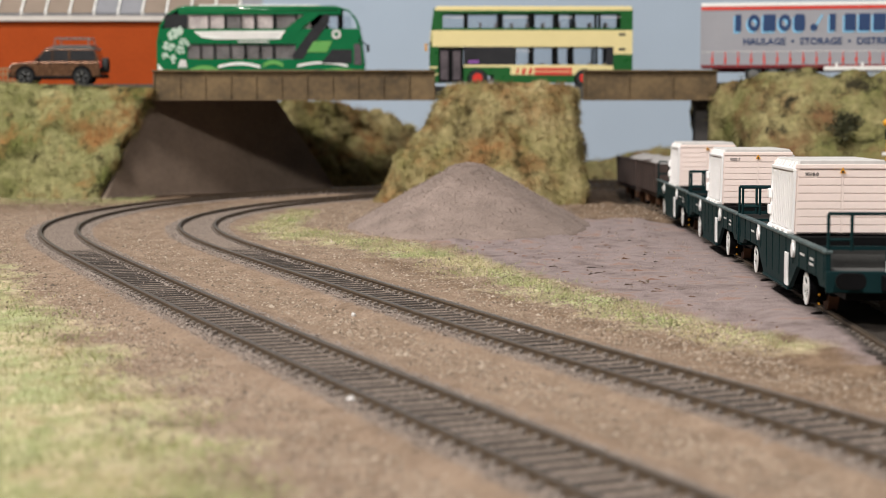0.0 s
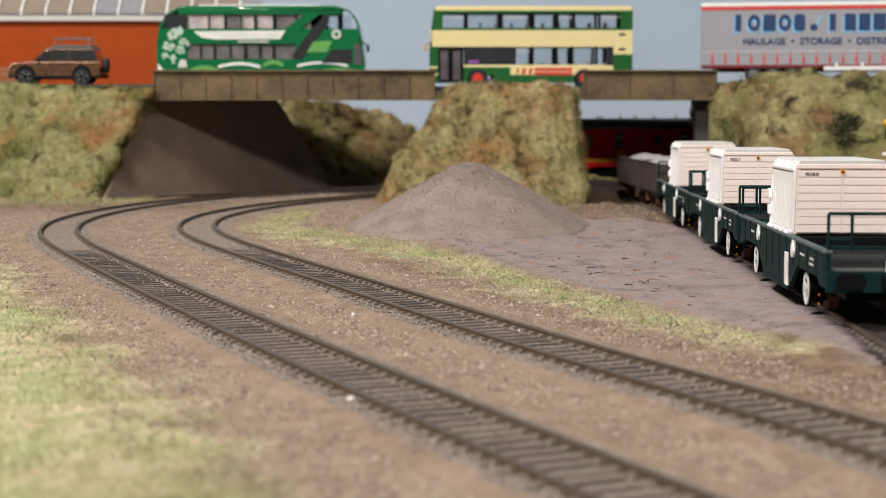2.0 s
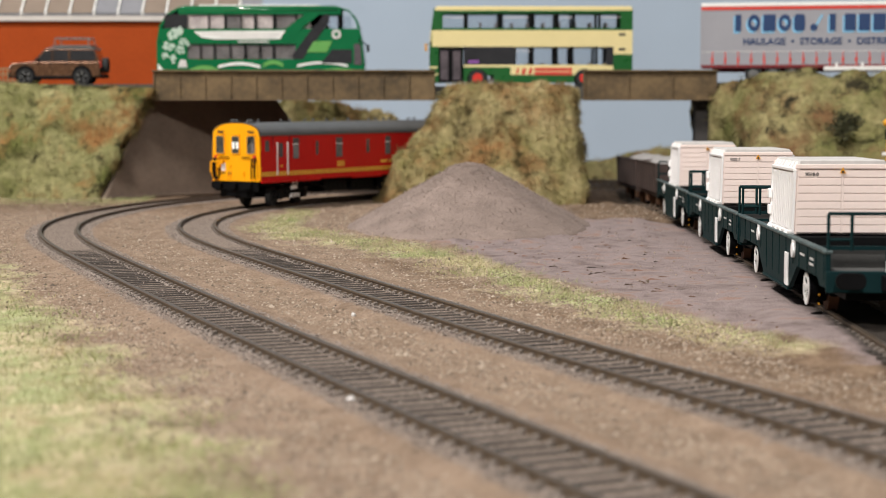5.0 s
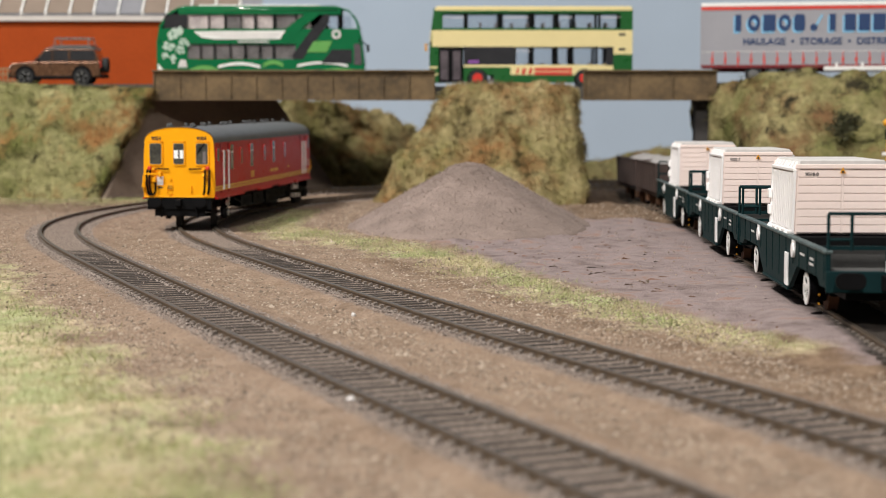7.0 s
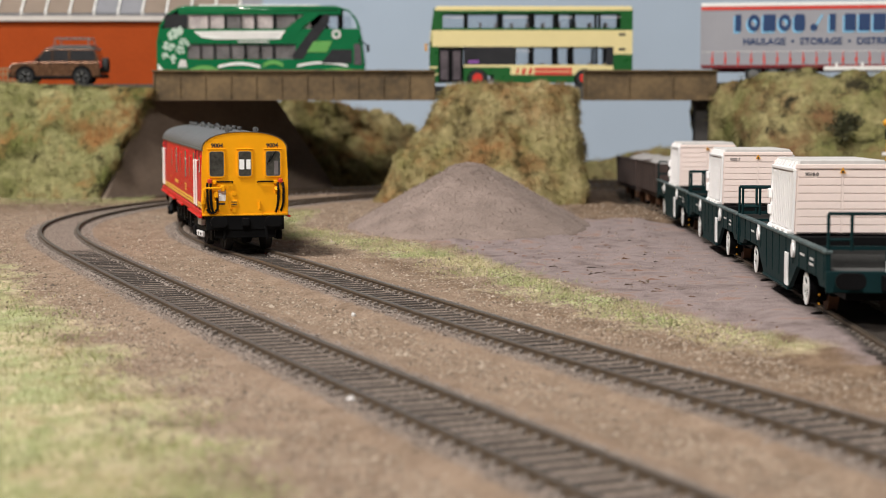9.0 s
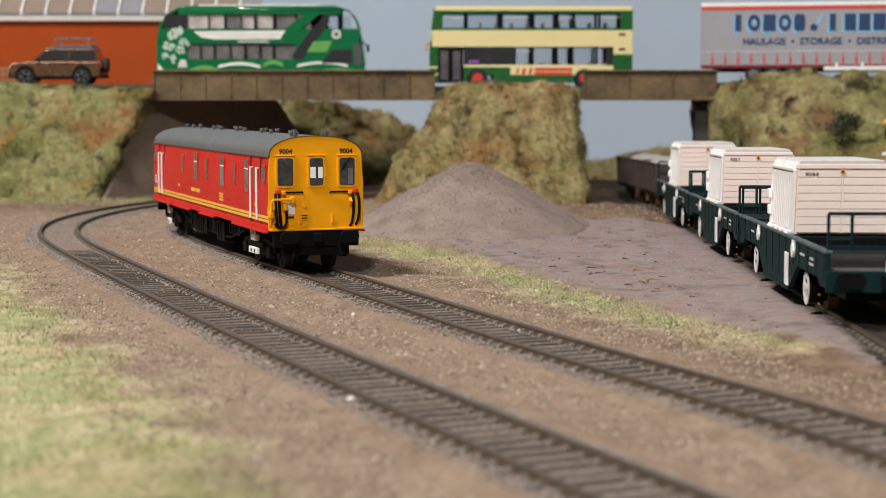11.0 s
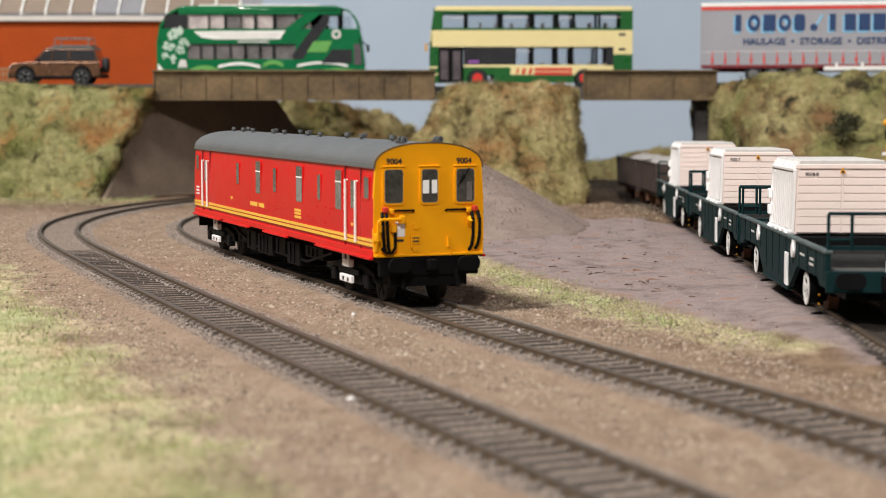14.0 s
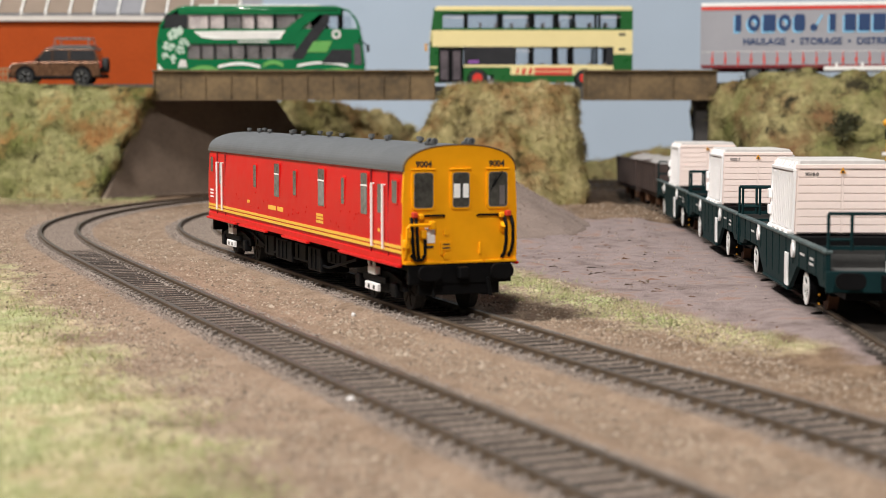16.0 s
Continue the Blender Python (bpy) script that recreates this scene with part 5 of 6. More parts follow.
def green_bus(m):
    b = tagged(empty("double_decker_bus", m), "bright green double-decker bus with white flower shapes on the bridge road", "bus")
    W = 33
    up = [(22.5, 37), (38, 48.4), (49.8, 60), (61, 69.6), (71.5, 83), (85, 99), (100.5, 110)]
    low = [(22, 31), (32, 40.6), (42, 52), (53, 62.4), (64, 73), (74, 82.6), (84, 99)]
    prof = [(2, 6), (0.4, 14), (0.4, 30), (2.2, 44), (8, 53), (18, 57.5), (126, 57.5), (138, 55.5), (144, 49), (147, 34), (148.5, 14), (147, 6)]
    for y0, y1 in ((0, 1), (W - 1, W)):
        bands = [(16, 131, 52.4, 57.6, "bus_bright"), (3, 144, 31, 42, "bus_bright"), (1, 147, 6, 20.0, "bus_bright"), (1, 22, 20, 31, "bus_bright"), (99, 146, 20, 31, "bus_bright"), (6, 22.5, 42, 52.4, "dark_glass"), (110, 118, 42, 52.4, "bus_bright")]
        wins = [(42, 52.4, up + [(118, 129), (131, 138)], "black"), (20, 31, low, "black")]
        shell_side(b, y0, y1, bands, wins, M)
    part("rear", pz([(2, 6), (0.2, 14), (0.2, 32), (2.2, 44), (8, 53), (16, 57.4), (18, 56.5), (9.5, 52), (4, 43), (2, 32), (2, 14), (3.6, 6)], "y", 0.2, W - 0.2), M["bus_bright"], b)
    part("roof", pz([(14, 56.8), (132, 56.8), (128, 58.6), (20, 58.6)], "y", 1.2, W - 1.2, None, 0.6), M["bus_bright"], b)
    part("cant_rail", rd((17, 1.9, 55.6), (129, 1.9, 55.6), 2.3, 16), M["bus_bright"], b, "rounded glossy roof edge", True)
    part("roof_panel", bx(30, 116, 2.2, W - 2.2, 58.4, 59.4, 0.4), M["white"], b, "pale roof panel")
    part("front", pz([(146, 6), (148, 14), (146.5, 33), (143, 48), (137, 55.6), (130, 57.6), (131, 56.4), (137, 54.2), (141.6, 47.6), (145, 33), (146.6, 14), (144.6, 6)], "y", 0.2, W - 0.2), M["bus_bright"], b)
    part("windscreen", pz([(147.3, 15), (148.2, 15), (146.6, 31), (145.8, 31)], "y", 2, W - 2), M["dark_glass"], b)
    part("front_window", pz([(143.4, 43), (144.6, 43), (140.6, 52), (139.6, 52)], "y", 2, W - 2), M["dark_glass"], b)
    part("lower_floor", bx(3, 145, 1, W - 1, 5, 6), M["seat_dark"], b)
    part("upper_floor", bx(4, 143, 1, W - 1, 34, 35), M["seat_dark"], b)
    # added panels whose colour stands for reflections and the pale interior
    for k, (x0, x1) in enumerate(up):
        part("window_blind", bx(x0 - 0.6, x1 + 0.6, 1.5 + 0.05 * k, 1.9 + 0.05 * k, 42.1, 52.3), M["lining" if k % 3 != 2 else "lining_dim"], b, "panel added behind the glass, reflections in its colour")
    for k, (x0, x1) in enumerate(low):
        part("window_blind", bx(x0 - 0.6, x1 + 0.6, 1.5 + 0.05 * k, 1.9 + 0.05 * k, 20.2, 30.8), M["lining_dim"], b, "grey panel added behind the glass, reflections in its colour")
    for k in range(9):
        for z in (6, 35):
            x = 20 + 12.5 * k
            for y in (4, 20):
                s3 = part("seat", bx(x, x + 4.6, y, y + 9, z, z + 6.2, 0.5), M["seat_dark"], b)
                part("backrest", bx(x, x + 1.4, y, y + 9, z + 5, z + 10.2, 0.5), M["seat_dark"], s3)
    f = lambda pts, mm2, name, label="", y=-0.3: part(name, pz(pts, "y", y, 0.2), M[mm2], b, label)
    f([(92, 30), (104, 42.5), (117, 53), (106, 53), (92, 42)], "bus_bright", "swoop", "bright green diagonal swoop", -0.2)
    f([(97, 20), (104, 20), (123, 47), (123, 52), (119, 52)], "dark_glass", "stair_window", "dark diagonal stair window", -0.35)
    f([(96, 22), (101, 22), (121, 45), (113, 45)], "dark_glass", "stair_window", "dark diagonal stair window", -0.3)
    f([(107, 25), (121, 25), (125, 33), (112, 33)], "bus_lime", "lime_panel", "lime green slanted panel", -0.4)
    f([(117, 17), (139, 17), (139, 27), (125, 27)], "dark_glass", "cab_window", "dark cab side window", -0.4)
    f([(140.5, 16), (146, 16), (145, 31), (140.5, 31)], "grey_glass", "door_pane", "", -0.35)
    f([(27, 40), (92, 40.6), (88, 34.4), (42, 34.2), (32, 35.8)], "white", "banner", "white banner panel", -0.35)
    for x0, x1, z in ((32, 88, 38.2), (46, 86, 36.0), (58, 80, 32.6)):
        part("banner_bar", bx(x0, x1, -0.45, 0, z - 0.55, z + 0.55), M["lid"], b, "grey banner lettering shown as a bar")
    rnd = random.Random(12)
    for cx, cz, r in ((13, 37, 5.5), (9, 29, 4.8), (16, 40, 4), (17, 26, 4), (19, 33, 3.2), (12, 20, 3.6), (7, 22, 3), (22, 31.5, 3)):
        for k in range(11):
            a, q = rnd.random() * 6.28, r * 0.75 * math.sqrt(rnd.random())
            x, z = cx + q * math.cos(a), cz + q * math.sin(a)
            part("petal", rd((x, -0.24 - 0.015 * k, z), (x, 0.1, z), r * rnd.uniform(0.2, 0.36), 8), M["petal"], b, "pale grey-green petal shape")
    f([(1.2, 7), (12, 7), (6, 11), (1.0, 17)], "white", "corner_patch", "white lower corner patch", -0.3)
    f([(15, 14), (22, 14), (21, 19.5), (17, 19.5)], "lid", "pale_patch", "", -0.3)
    for k, (a, c, z, h2, m2) in enumerate(((44, 74, 15.5, 2.2, "white"), (76, 90, 17, 3, "bus_lime"), (100, 136, 16, 1.8, "white"), (112, 146, 11, 2.0, "bus_lime"), (24, 44, 13, 4, "bus_lime"))):
        pts = []
        for i in range(9):
            u = i / 8
            pts.append((a + (c - a) * u, z + 2.4 * math.sin(math.pi * u)))
        f(pts + [(x, z2 - h2) for x, z2 in reversed(pts)], m2, "wave_stripe", "pale wave stripe", -0.3 - 0.02 * k)
    disc = part("roundel", rd((128, -0.5, 38), (128, 0, 38), 3.4, 20), M["lid"], b, "pale round emblem")
    part("roundel_mark", rd((128, -0.6, 38), (128, 0, 38), 1.6, 12), M["bus_bright"], disc)
    mir = part("mirror", bx(149.5, 151.4, -2, 0, 25, 30.4, 0.5), M["black"], b, "black door mirror")
    part("arm", rd((149.6, -1, 30), (145, 0.5, 33.6), 0.4, 6), M["black"], mir)
    for x in (33, 114):
        road_wheel("wheel", b, x, -0.5, 6, 6.3, M["silver"])
        road_wheel("wheel", b, x, W - 6, W - 0.4, 6.3, M["silver"])


ROAD = 0.0745
cream_bus(pose(-0.0088, 1.287, ROAD))
green_bus(pose(-0.2085, 1.284, ROAD) @ Matrix.Diagonal((1.024, 1, 1, 1)))


def trailer(m):
    t = tagged(empty("curtain_trailer", m), "grey curtain-sided lorry trailer with blue lettering parked on the road", "lorry trailer")
    L, W = 179, 33
    part("curtain", bx(0.8, L, 0, W, 15.0, 54.6, 0.4), M["curtain"], t, "light grey curtain side")
    part("roof", bx(0, L + 0.5, -0.3, W + 0.3, 55.0, 57.8, 0.5), M["white"], t, "white roof rail")
    part("roof_stripe", bx(0, L + 0.5, -0.4, W + 0.4, 52.7, 55.0), M["tr_red"], t, "red top rail")
    part("end_frame", bx(-0.4, 1.4, -0.3, W + 0.3, 12, 55), M["curtain"], t)
    part("chassis_rail", bx(0, L, -0.5, W + 0.5, 10.6, 13.0, 0.2), M["maroon"], t, "dark maroon chassis rail")
    part("strap_band", bx(0.8, L, -0.25, 0.2, 13.0, 22.6), M["curtain"], t)
    part("band_seam", bx(0.8, L, -0.38, 0.1, 22.4, 22.8), M["lid"], t)
    for k in range(18):
        x = 8.4 + 9.3 * k
        s2 = part("strap", pz([(x - 0.35, 12), (x + 0.35, 12), (x + 0.35, 22.4), (x - 0.35, 22.4)], "y", -0.6, 0), M["tr_red"], t, "red curtain strap")
        part("buckle", bx(x - 0.8, x + 0.8, -0.8, 0, 14.8, 18.2), M["tr_red"], s2)
    part("chassis", bx(8, L - 10, 8, W - 8, 8, 11), M["maroon"], t)
    # company mark as plain rings, bars and blocks
    x = 24.5
    for k, w2 in enumerate((8.5, 10.5, 10.5, 10.5, 9.5, None, 10, 9.5, 9.5, 10.5, 9.5)):
        if w2 is None:
            part("name_shape", pz([(x + 2.5, 36.6), (x + 4.2, 36.6), (x + 10.6, 48.6), (x + 9, 48.6)], "y", -0.3, 0), M["pale_blue"], t, "small pale blue slanted shape")
            part("name_shape", rd((x + 4, -0.32, 39.6), (x + 4, 0, 39.6), 2.6, 16), M["blue"], t, "small blue round shape")
            x += 15
            continue
        z1 = 49.2
        for dx, dz, y, m2, name, label in ((-1.1, -1.2, -0.25, "pale_blue", "name_shadow", "pale blue shadow of a letter-sized shape"), (0, 0, -0.4, "blue", "name_shape", "dark blue letter-sized shape")):
            x0, x1, z0 = x + dx, x + w2 - 1.6 + dx, 37 + dz
            cx, cz, rx, rz = (x0 + x1) / 2, (z0 + z1 + dz) / 2, (x1 - x0) / 2, (z1 + dz - z0) / 2
            b = bmesh.new()
            if k in (1, 3):
                for q in range(24):
                    a0, a1 = math.pi * q / 12, math.pi * (q + 1) / 12
                    pz([(cx + f2 * rx * math.cos(a), cz + f2 * rz * math.sin(a)) for f2, a in ((0.45, a0), (1, a0), (1, a1), (0.45, a1))], "y", y, 0, b)
            elif k in (0, 6):
                bx(x0, x0 + 4.4, y, 0, z0, z1 + dz, 0, b)
            else:
                pz(rounded(x0, x1, z0, z1 + dz, 2.4 if k == 4 else 0.5), "y", y, 0, b)
            part(name, b, M[m2], t, label)
        x += w2 + 0.5
    words("HAULAGE  \u2022  STORAGE  \u2022  DISTRIBUTION", 0.0068, M["blue"], t, pose(0.093, -0.00035, 0.0295, 90, 0, 0), "lettering", label="dark blue lettering HAULAGE STORAGE DISTRIBUTION")
    for x in (38, 52, 66):
        road_wheel("wheel", t, x, 0.5, 6.5, 6.2, M["silver"])
        road_wheel("wheel", t, x, W - 6.5, W - 0.5, 6.2, M["silver"])
    guard = part("side_guard", bx(88, 152, -1.6, -0.6, 8.6, 11.6, 0.3), M["white"], t, "white side guard bar")
    for x in (97, 115, 133, 148):
        part("post", bx(x - 0.8, x + 0.8, -0.8, 0.0, 11, 14.4), M["white"], guard)
    for x in (158, 164):
        part("landing_leg", bx(x - 1.4, x + 1.4, 8, 11, 0, 11), M["black"], t)


trailer(pose(0.1885, 1.291, 0.0774, 0, 0, -13))


def estate_car(m):
    c = tagged(empty("off_road_car", m), "metallic bronze off-road car with roof rack and rear spare wheel", "car")
    W = 27
    part("body", pz([(1, 5.5), (0.4, 12), (1.8, 15.2), (17, 16.4), (66, 16.4), (66.4, 6), (60, 5), (8, 4.6)], "y", 0, W, None, 0.8), M["bronze"], c)
    part("cabin", pz([(17.5, 16), (26, 25.4), (30, 26), (62, 26), (65.6, 16)], "y", 1.6, W - 1.6, None, 0.9), M["bronze"], c)
    part("roof", pz([(25.5, 25.6), (30, 26.7), (62, 26.7), (63, 25.6)], "y", 1.3, W - 1.3, None, 0.4), M["grey"], c, "dark grey roof")
    for y in (1.25, W - 1.75):
        for pts in ([(20, 16.8), (27, 24.8), (31, 24.9), (31, 16.8)], [(32, 16.8), (32, 24.9), (43, 24.9), (43, 16.8)], [(44.4, 17.2), (44.4, 24.9), (61.6, 24.9), (63, 17.2)]):
            part("side_window", pz(pts, "y", y, y + 0.5), M["dark_glass"], c)
    part("windscreen", pz([(17.2, 16.8), (18, 16.4), (26.4, 25), (25.4, 25.2)], "y", 3, W - 3), M["dark_glass"], c)
    part("sill", bx(16, 50, -0.4, W + 0.4, 3.8, 6.2, 0.4), M["black"], c)
    for x in (12, 53):
        part("wheel_arch", rd((x, -0.2, 6.4), (x, 1, 6.4), 7.4, 24), M["black"], c)
        w = road_wheel("wheel", c, x, -0.6, 4, 5.6, M["black"])
        for q in range(5):
            a = q * 2 * math.pi / 5 + x
            u, v = math.cos(a), math.sin(a)
            part("spoke", pz([(x - v * 0.35, 5.6 + u * 0.35), (x + v * 0.35, 5.6 - u * 0.35), (x + u * 3.6 + v * 0.6, 5.6 + v * 3.6 - u * 0.6), (x + u * 3.6 - v * 0.6, 5.6 + v * 3.6 + u * 0.6)], "y", -1.15, -0.85), M["silver"], w, "silver wheel spoke")
        road_wheel("wheel", c, x, W - 4, W + 0.4, 5.6, M["silver"])
    sp = part("spare_wheel", rd((66.2, W / 2, 14), (70, W / 2, 14), 5.6, 24), M["tyre"], c, "black spare wheel on the tailgate")
    part("bumper", bx(62, 68, 1, W - 1, 4.6, 7.6, 0.6), M["black"], c)
    part("bumper", bx(-0.8, 3, 1, W - 1, 4.6, 9, 0.6), M["black"], c)
    part("tail_lamp", bx(65.6, 66.8, 1, 3, 12, 17, 0.2), M["red_part"], c)
    part("headlamp", rd((-0.2, 4, 12), (1.4, 4, 12), 1.6, 14), M["silver"], c)
    part("door_seam", bx(30.9, 31.2, -0.12, 0.2, 6, 16.2), M["black"], c)
    part("door_seam", bx(43.4, 43.7, -0.12, 0.2, 6, 16.2), M["black"], c)
    for x in (40.5, 52):
        part("door_handle", bx(x, x + 2.2, -0.35, 0.1, 14.2, 14.8, 0.1), M["black"], c)
    part("waist_line", bx(4, 65, -0.12, 0.1, 15.2, 15.5), M["black"], c)
    part("mirror", bx(20.5, 22.4, -2, 0.4, 16.6, 18.6, 0.4), M["black"], c)
    rack = part("roof_rack", pipe([[v / 1000 for v in p] for p in [(33, 3, 27), (33.6, 3, 33.4), (57.6, 3, 33.4), (58.4, 3, 27)]], 0.00045), M["rack_grey"], c, "grey metal roof rack")
    part("rail", pipe([[v / 1000 for v in p] for p in [(33, 24, 27), (33.6, 24, 33.4), (57.6, 24, 33.4), (58.4, 24, 27)]], 0.00045), M["rack_grey"], rack)
    for x in (33.6, 41.6, 49.6, 57.6):
        part("bar", rd((x, 3, 33.4), (x, 24, 33.4), 0.4, 6), M["lid"], rack)
    part("rack_floor", bx(31, 60, 3, 24, 27.2, 28.4, 0.2), M["grey"], rack)


estate_car(pose(-0.3155, 1.282, 0.0762))


def industrial_building():
    h2 = tagged(empty("building", pose(-0.62, 1.392, 0.0)), "orange-brick model building with a pale glazed roof", "building")
    part("front_wall", bx(0, 468, 0, 3, 60, 128.5), M["orange"], h2, "plain orange brick wall")
    part("end_wall", bx(465, 468, 3, 92, 60, 128.5), M["orange"], h2)
    part("fascia", bx(-2, 470, -3.4, 0.4, 126.6, 131.6, 0.5), M["brick_line"], h2, "pale pink-white gutter board")
    roof = part("roof", pz([(-4, 131.4), (-2, 133), (92, 214), (92, 211)], "x", -2, 470), M["roof_pane"], h2, "sloping roof")
    for k in range(25):
        x = 4 + 19 * k
        m2 = M["roof_pane"] if k % 6 in (0, 1) else M["roof_tan"]
        part("pane", prism([(-0.0034, 0.1330), (-0.002, 0.1345), (0.0915, 0.2146), (0.0915, 0.2131)], "x", (x + 1) / 1000, (x + 17.4) / 1000), m2, roof)
        part("glazing_bar", prism([(-0.0038, 0.1332), (-0.002, 0.1362), (0.0915, 0.2164), (0.0915, 0.2131)], "x", (x - 0.7) / 1000, (x + 0.7) / 1000), M["white"], roof, "white glazing bar")
        part("bracket", bx(x - 1, x + 1, -3.6, -1.6, 131, 135.4, 0.3), M["white"], h2)
    part("footing", bx(0, 468, 2, 92, 0, 60), M["concrete"], h2)


industrial_building()

fence = tagged(empty("picket_fence", pose(-0.39, 1.33, 0.0762)), "brown timber lattice fence beside the car", "fence")
for k in range(22):
    part("picket", bx(k * 3.4, k * 3.4 + 1.1, 0, 0.8, 0, 13), M["timber"], fence)
for z in (3, 8, 12.2):
    part("rail", bx(-1, 76, 0.8, 1.6, z - 0.6, z + 0.6), M["timber"], fence)

# a yellow machine at the right-hand edge of the scene
mach = tagged(empty("rail_crane", pose(0.2505, 1.0, GROUND)), "yellow lineside machine mast with black and white fittings beside the wagons", "machine")
part("base", bx(-8, 14, -8, 12, 0, 9, 1), M["crane_yellow"], mach)
part("mast", rd((2.6, 0, 9), (2.6, 0, 53), 1.1, 12), M["crane_yellow"], mach)
ball = bmesh.new()
bmesh.ops.create_icosphere(ball, subdivisions=3, radius=0.0024, matrix=pose(0.0018, 0, 0.0548))
part("lamp_head", ball, M["crane_yellow"], mach, "round amber lamp head", True)
part("fitting", bx(1.2, 5, -2.8, 2.8, 45, 51.5, 0.8), M["black"], mach)
part("fitting", bx(2.2, 5.4, -2.6, 2.6, 30, 44, 0.8), M["white"], mach)
part("bracket", bx(-0.6, 2.0, -1.2, 1.2, 36, 38, 0.4), M["white"], mach)

# ---------------------------------------------------------------- hedge at the back
bank("hedge", "low dark green scrub along the foot of the sky board",
     mm([(60, 1470), (130, 1466), (175, 1462), (215, 1466), (300, 1472), (300, 1494), (60, 1494)]),
     mm([(66, 1478), (130, 1474), (180, 1472), (215, 1476), (294, 1480), (294, 1490), (66, 1490)]),
     [0.012, 0.014, 0.026, 0.022, 0.012, 0.012, 0.012], n=6, rough=0.004, tufts=5000, seed=21, tone="_olive")



def scrub(cx, cy, cz, r, count, seed):
    """A dark twiggy bush: short stems that fan out, each with leaf flakes."""
    rnd = random.Random(seed)
    thing = tagged(empty("bush", pose(cx, cy, cz)), "small dark olive bush growing on the grass bank", "bush")
    stems = None
    lv, lf = [], []
    for _ in range(26):
        way = Vector((rnd.gauss(0, 0.8), rnd.gauss(-0.5, 0.4), rnd.gauss(0.45, 0.5))).normalized() * r * rnd.uniform(0.6, 1.15)
        stems = rod((0, 0.004, -0.003), tuple(way), 0.0003, 5, stems, 0.00012)
        for _ in range(count // 26):
            p = way * rnd.uniform(0.3, 1.05) + Vector((rnd.gauss(0, 1), rnd.gauss(0, 1), rnd.gauss(0, 1))) * 0.0016
            u = Vector((rnd.gauss(0, 1), rnd.gauss(0, 1), rnd.gauss(0, 1))).normalized() * rnd.uniform(0.0005, 0.0011)
            v = u.cross(Vector((rnd.gauss(0, 1), rnd.gauss(0, 1), rnd.gauss(0, 1)))).normalized() * rnd.uniform(0.0003, 0.0007)
            i = len(lv)
            lv += [tuple(p - u), tuple(p + v), tuple(p + u), tuple(p - v)]
            lf.append((i, i + 1, i + 2, i + 3))
    part("stems", stems, M["wagon_brown"], thing)
    tagged(raw("leaves", lv, lf, M["leaf"], thing), kind="stuff")


scrub(0.262, 1.152, 0.046, 0.0135, 1600, 41)
scrub(0.30, 1.150, 0.060, 0.008, 600, 43)

# ---------------------------------------------------------------- ballast, stones and grass on the ground


def stones(name, label, count, where, size, material, seed):
    """Loose stones: small uneven octahedra, one mesh."""
    rnd = random.Random(seed)
    verts, faces = [], []
    n = 0
    while n < count:
        got = where(rnd)
        if got is None:
            continue
        x, y, z = got
        r = size * rnd.uniform(0.5, 1.0) * (1.9 if rnd.random() < 0.03 else 1)
        a = rnd.random() * 6.28
        c, s = math.cos(a), math.sin(a)
        i = len(verts)
        for u, v, w in ((1, 0, 0), (0, 1, 0), (-1, 0, 0), (0, -1, 0), (0, 0, 0.8), (0, 0, -0.8)):
            u, v, w = u * rnd.uniform(0.6, 1.1), v * rnd.uniform(0.6, 1.1), w * rnd.uniform(0.6, 1.1)
            verts.append((x + r * (u * c - v * s), y + r * (u * s + v * c), z + r * w))
        for p, q in ((0, 1), (1, 2), (2, 3), (3, 0)):
            faces += [(i + p, i + q, i + 4), (i + q, i + p, i + 5)]
        n += 1
    return tagged(raw(name, verts, faces, material), label, "ballast", kind="stuff")


def lie(x, y):
    return GROUND + 0.0007 * wob(x, y, 0, 60) + 0.0004 * wob(x, y, 3, 170)


def depth_pick(rnd, y0, y1):
    """More of them near by, where they are seen larger."""
    return y0 * (y1 / y0) ** rnd.random()


def between(rnd):
    y = depth_pick(rnd, 0.27, 1.15)
    x = rnd.uniform(-0.29 * y, 0.29 * y)
    if lawn_mask(x, y) > 0.5 or yard_mask(x, y) > 0 or near((INNER, OUTER), x, y) < 0.016:
        return None
    return x, y, lie(x, y)


def between_far(rnd):
    got = between(rnd)
    return got if got and got[1] > rnd.uniform(0.38, 0.5) else None


def by_track(rnd):
    line = (INNER, OUTER)[rnd.random() < 0.5]
    p, a = on(line, rnd.random() * 1.05)
    o = rnd.choice((-1, 1)) * rnd.gauss(0.0148, 0.0018)
    return p.x - math.sin(a) * o, p.y + math.cos(a) * o, -0.0018 if abs(o) < 0.0165 else GROUND + 0.0006


def in_track(rnd):
    line = (INNER, OUTER)[rnd.random() < 0.5]
    p, a = on(line, rnd.random() * 1.05)
    o = rnd.choice((-1, 1)) * (0.00905 + rnd.choice((-1, 1, 1)) * rnd.uniform(0.0012, 0.0034)) if rnd.random() < 0.93 else rnd.uniform(-0.014, 0.014)
    return p.x - math.sin(a) * o, p.y + math.cos(a) * o, -0.0020


def on_yard(rnd):
    x, y = rnd.uniform(-0.05, 0.115), rnd.uniform(0.46, 1.15)
    if yard_mask(x, y) < 0.2:
        return None
    return x, y, lie(x, y) + 0.001


def on_heap(rnd):
    v = HEAP[rnd.randrange(len(HEAP))]
    return v[0] + rnd.gauss(0, 0.001), v[1] + rnd.gauss(0, 0.001), v[2]


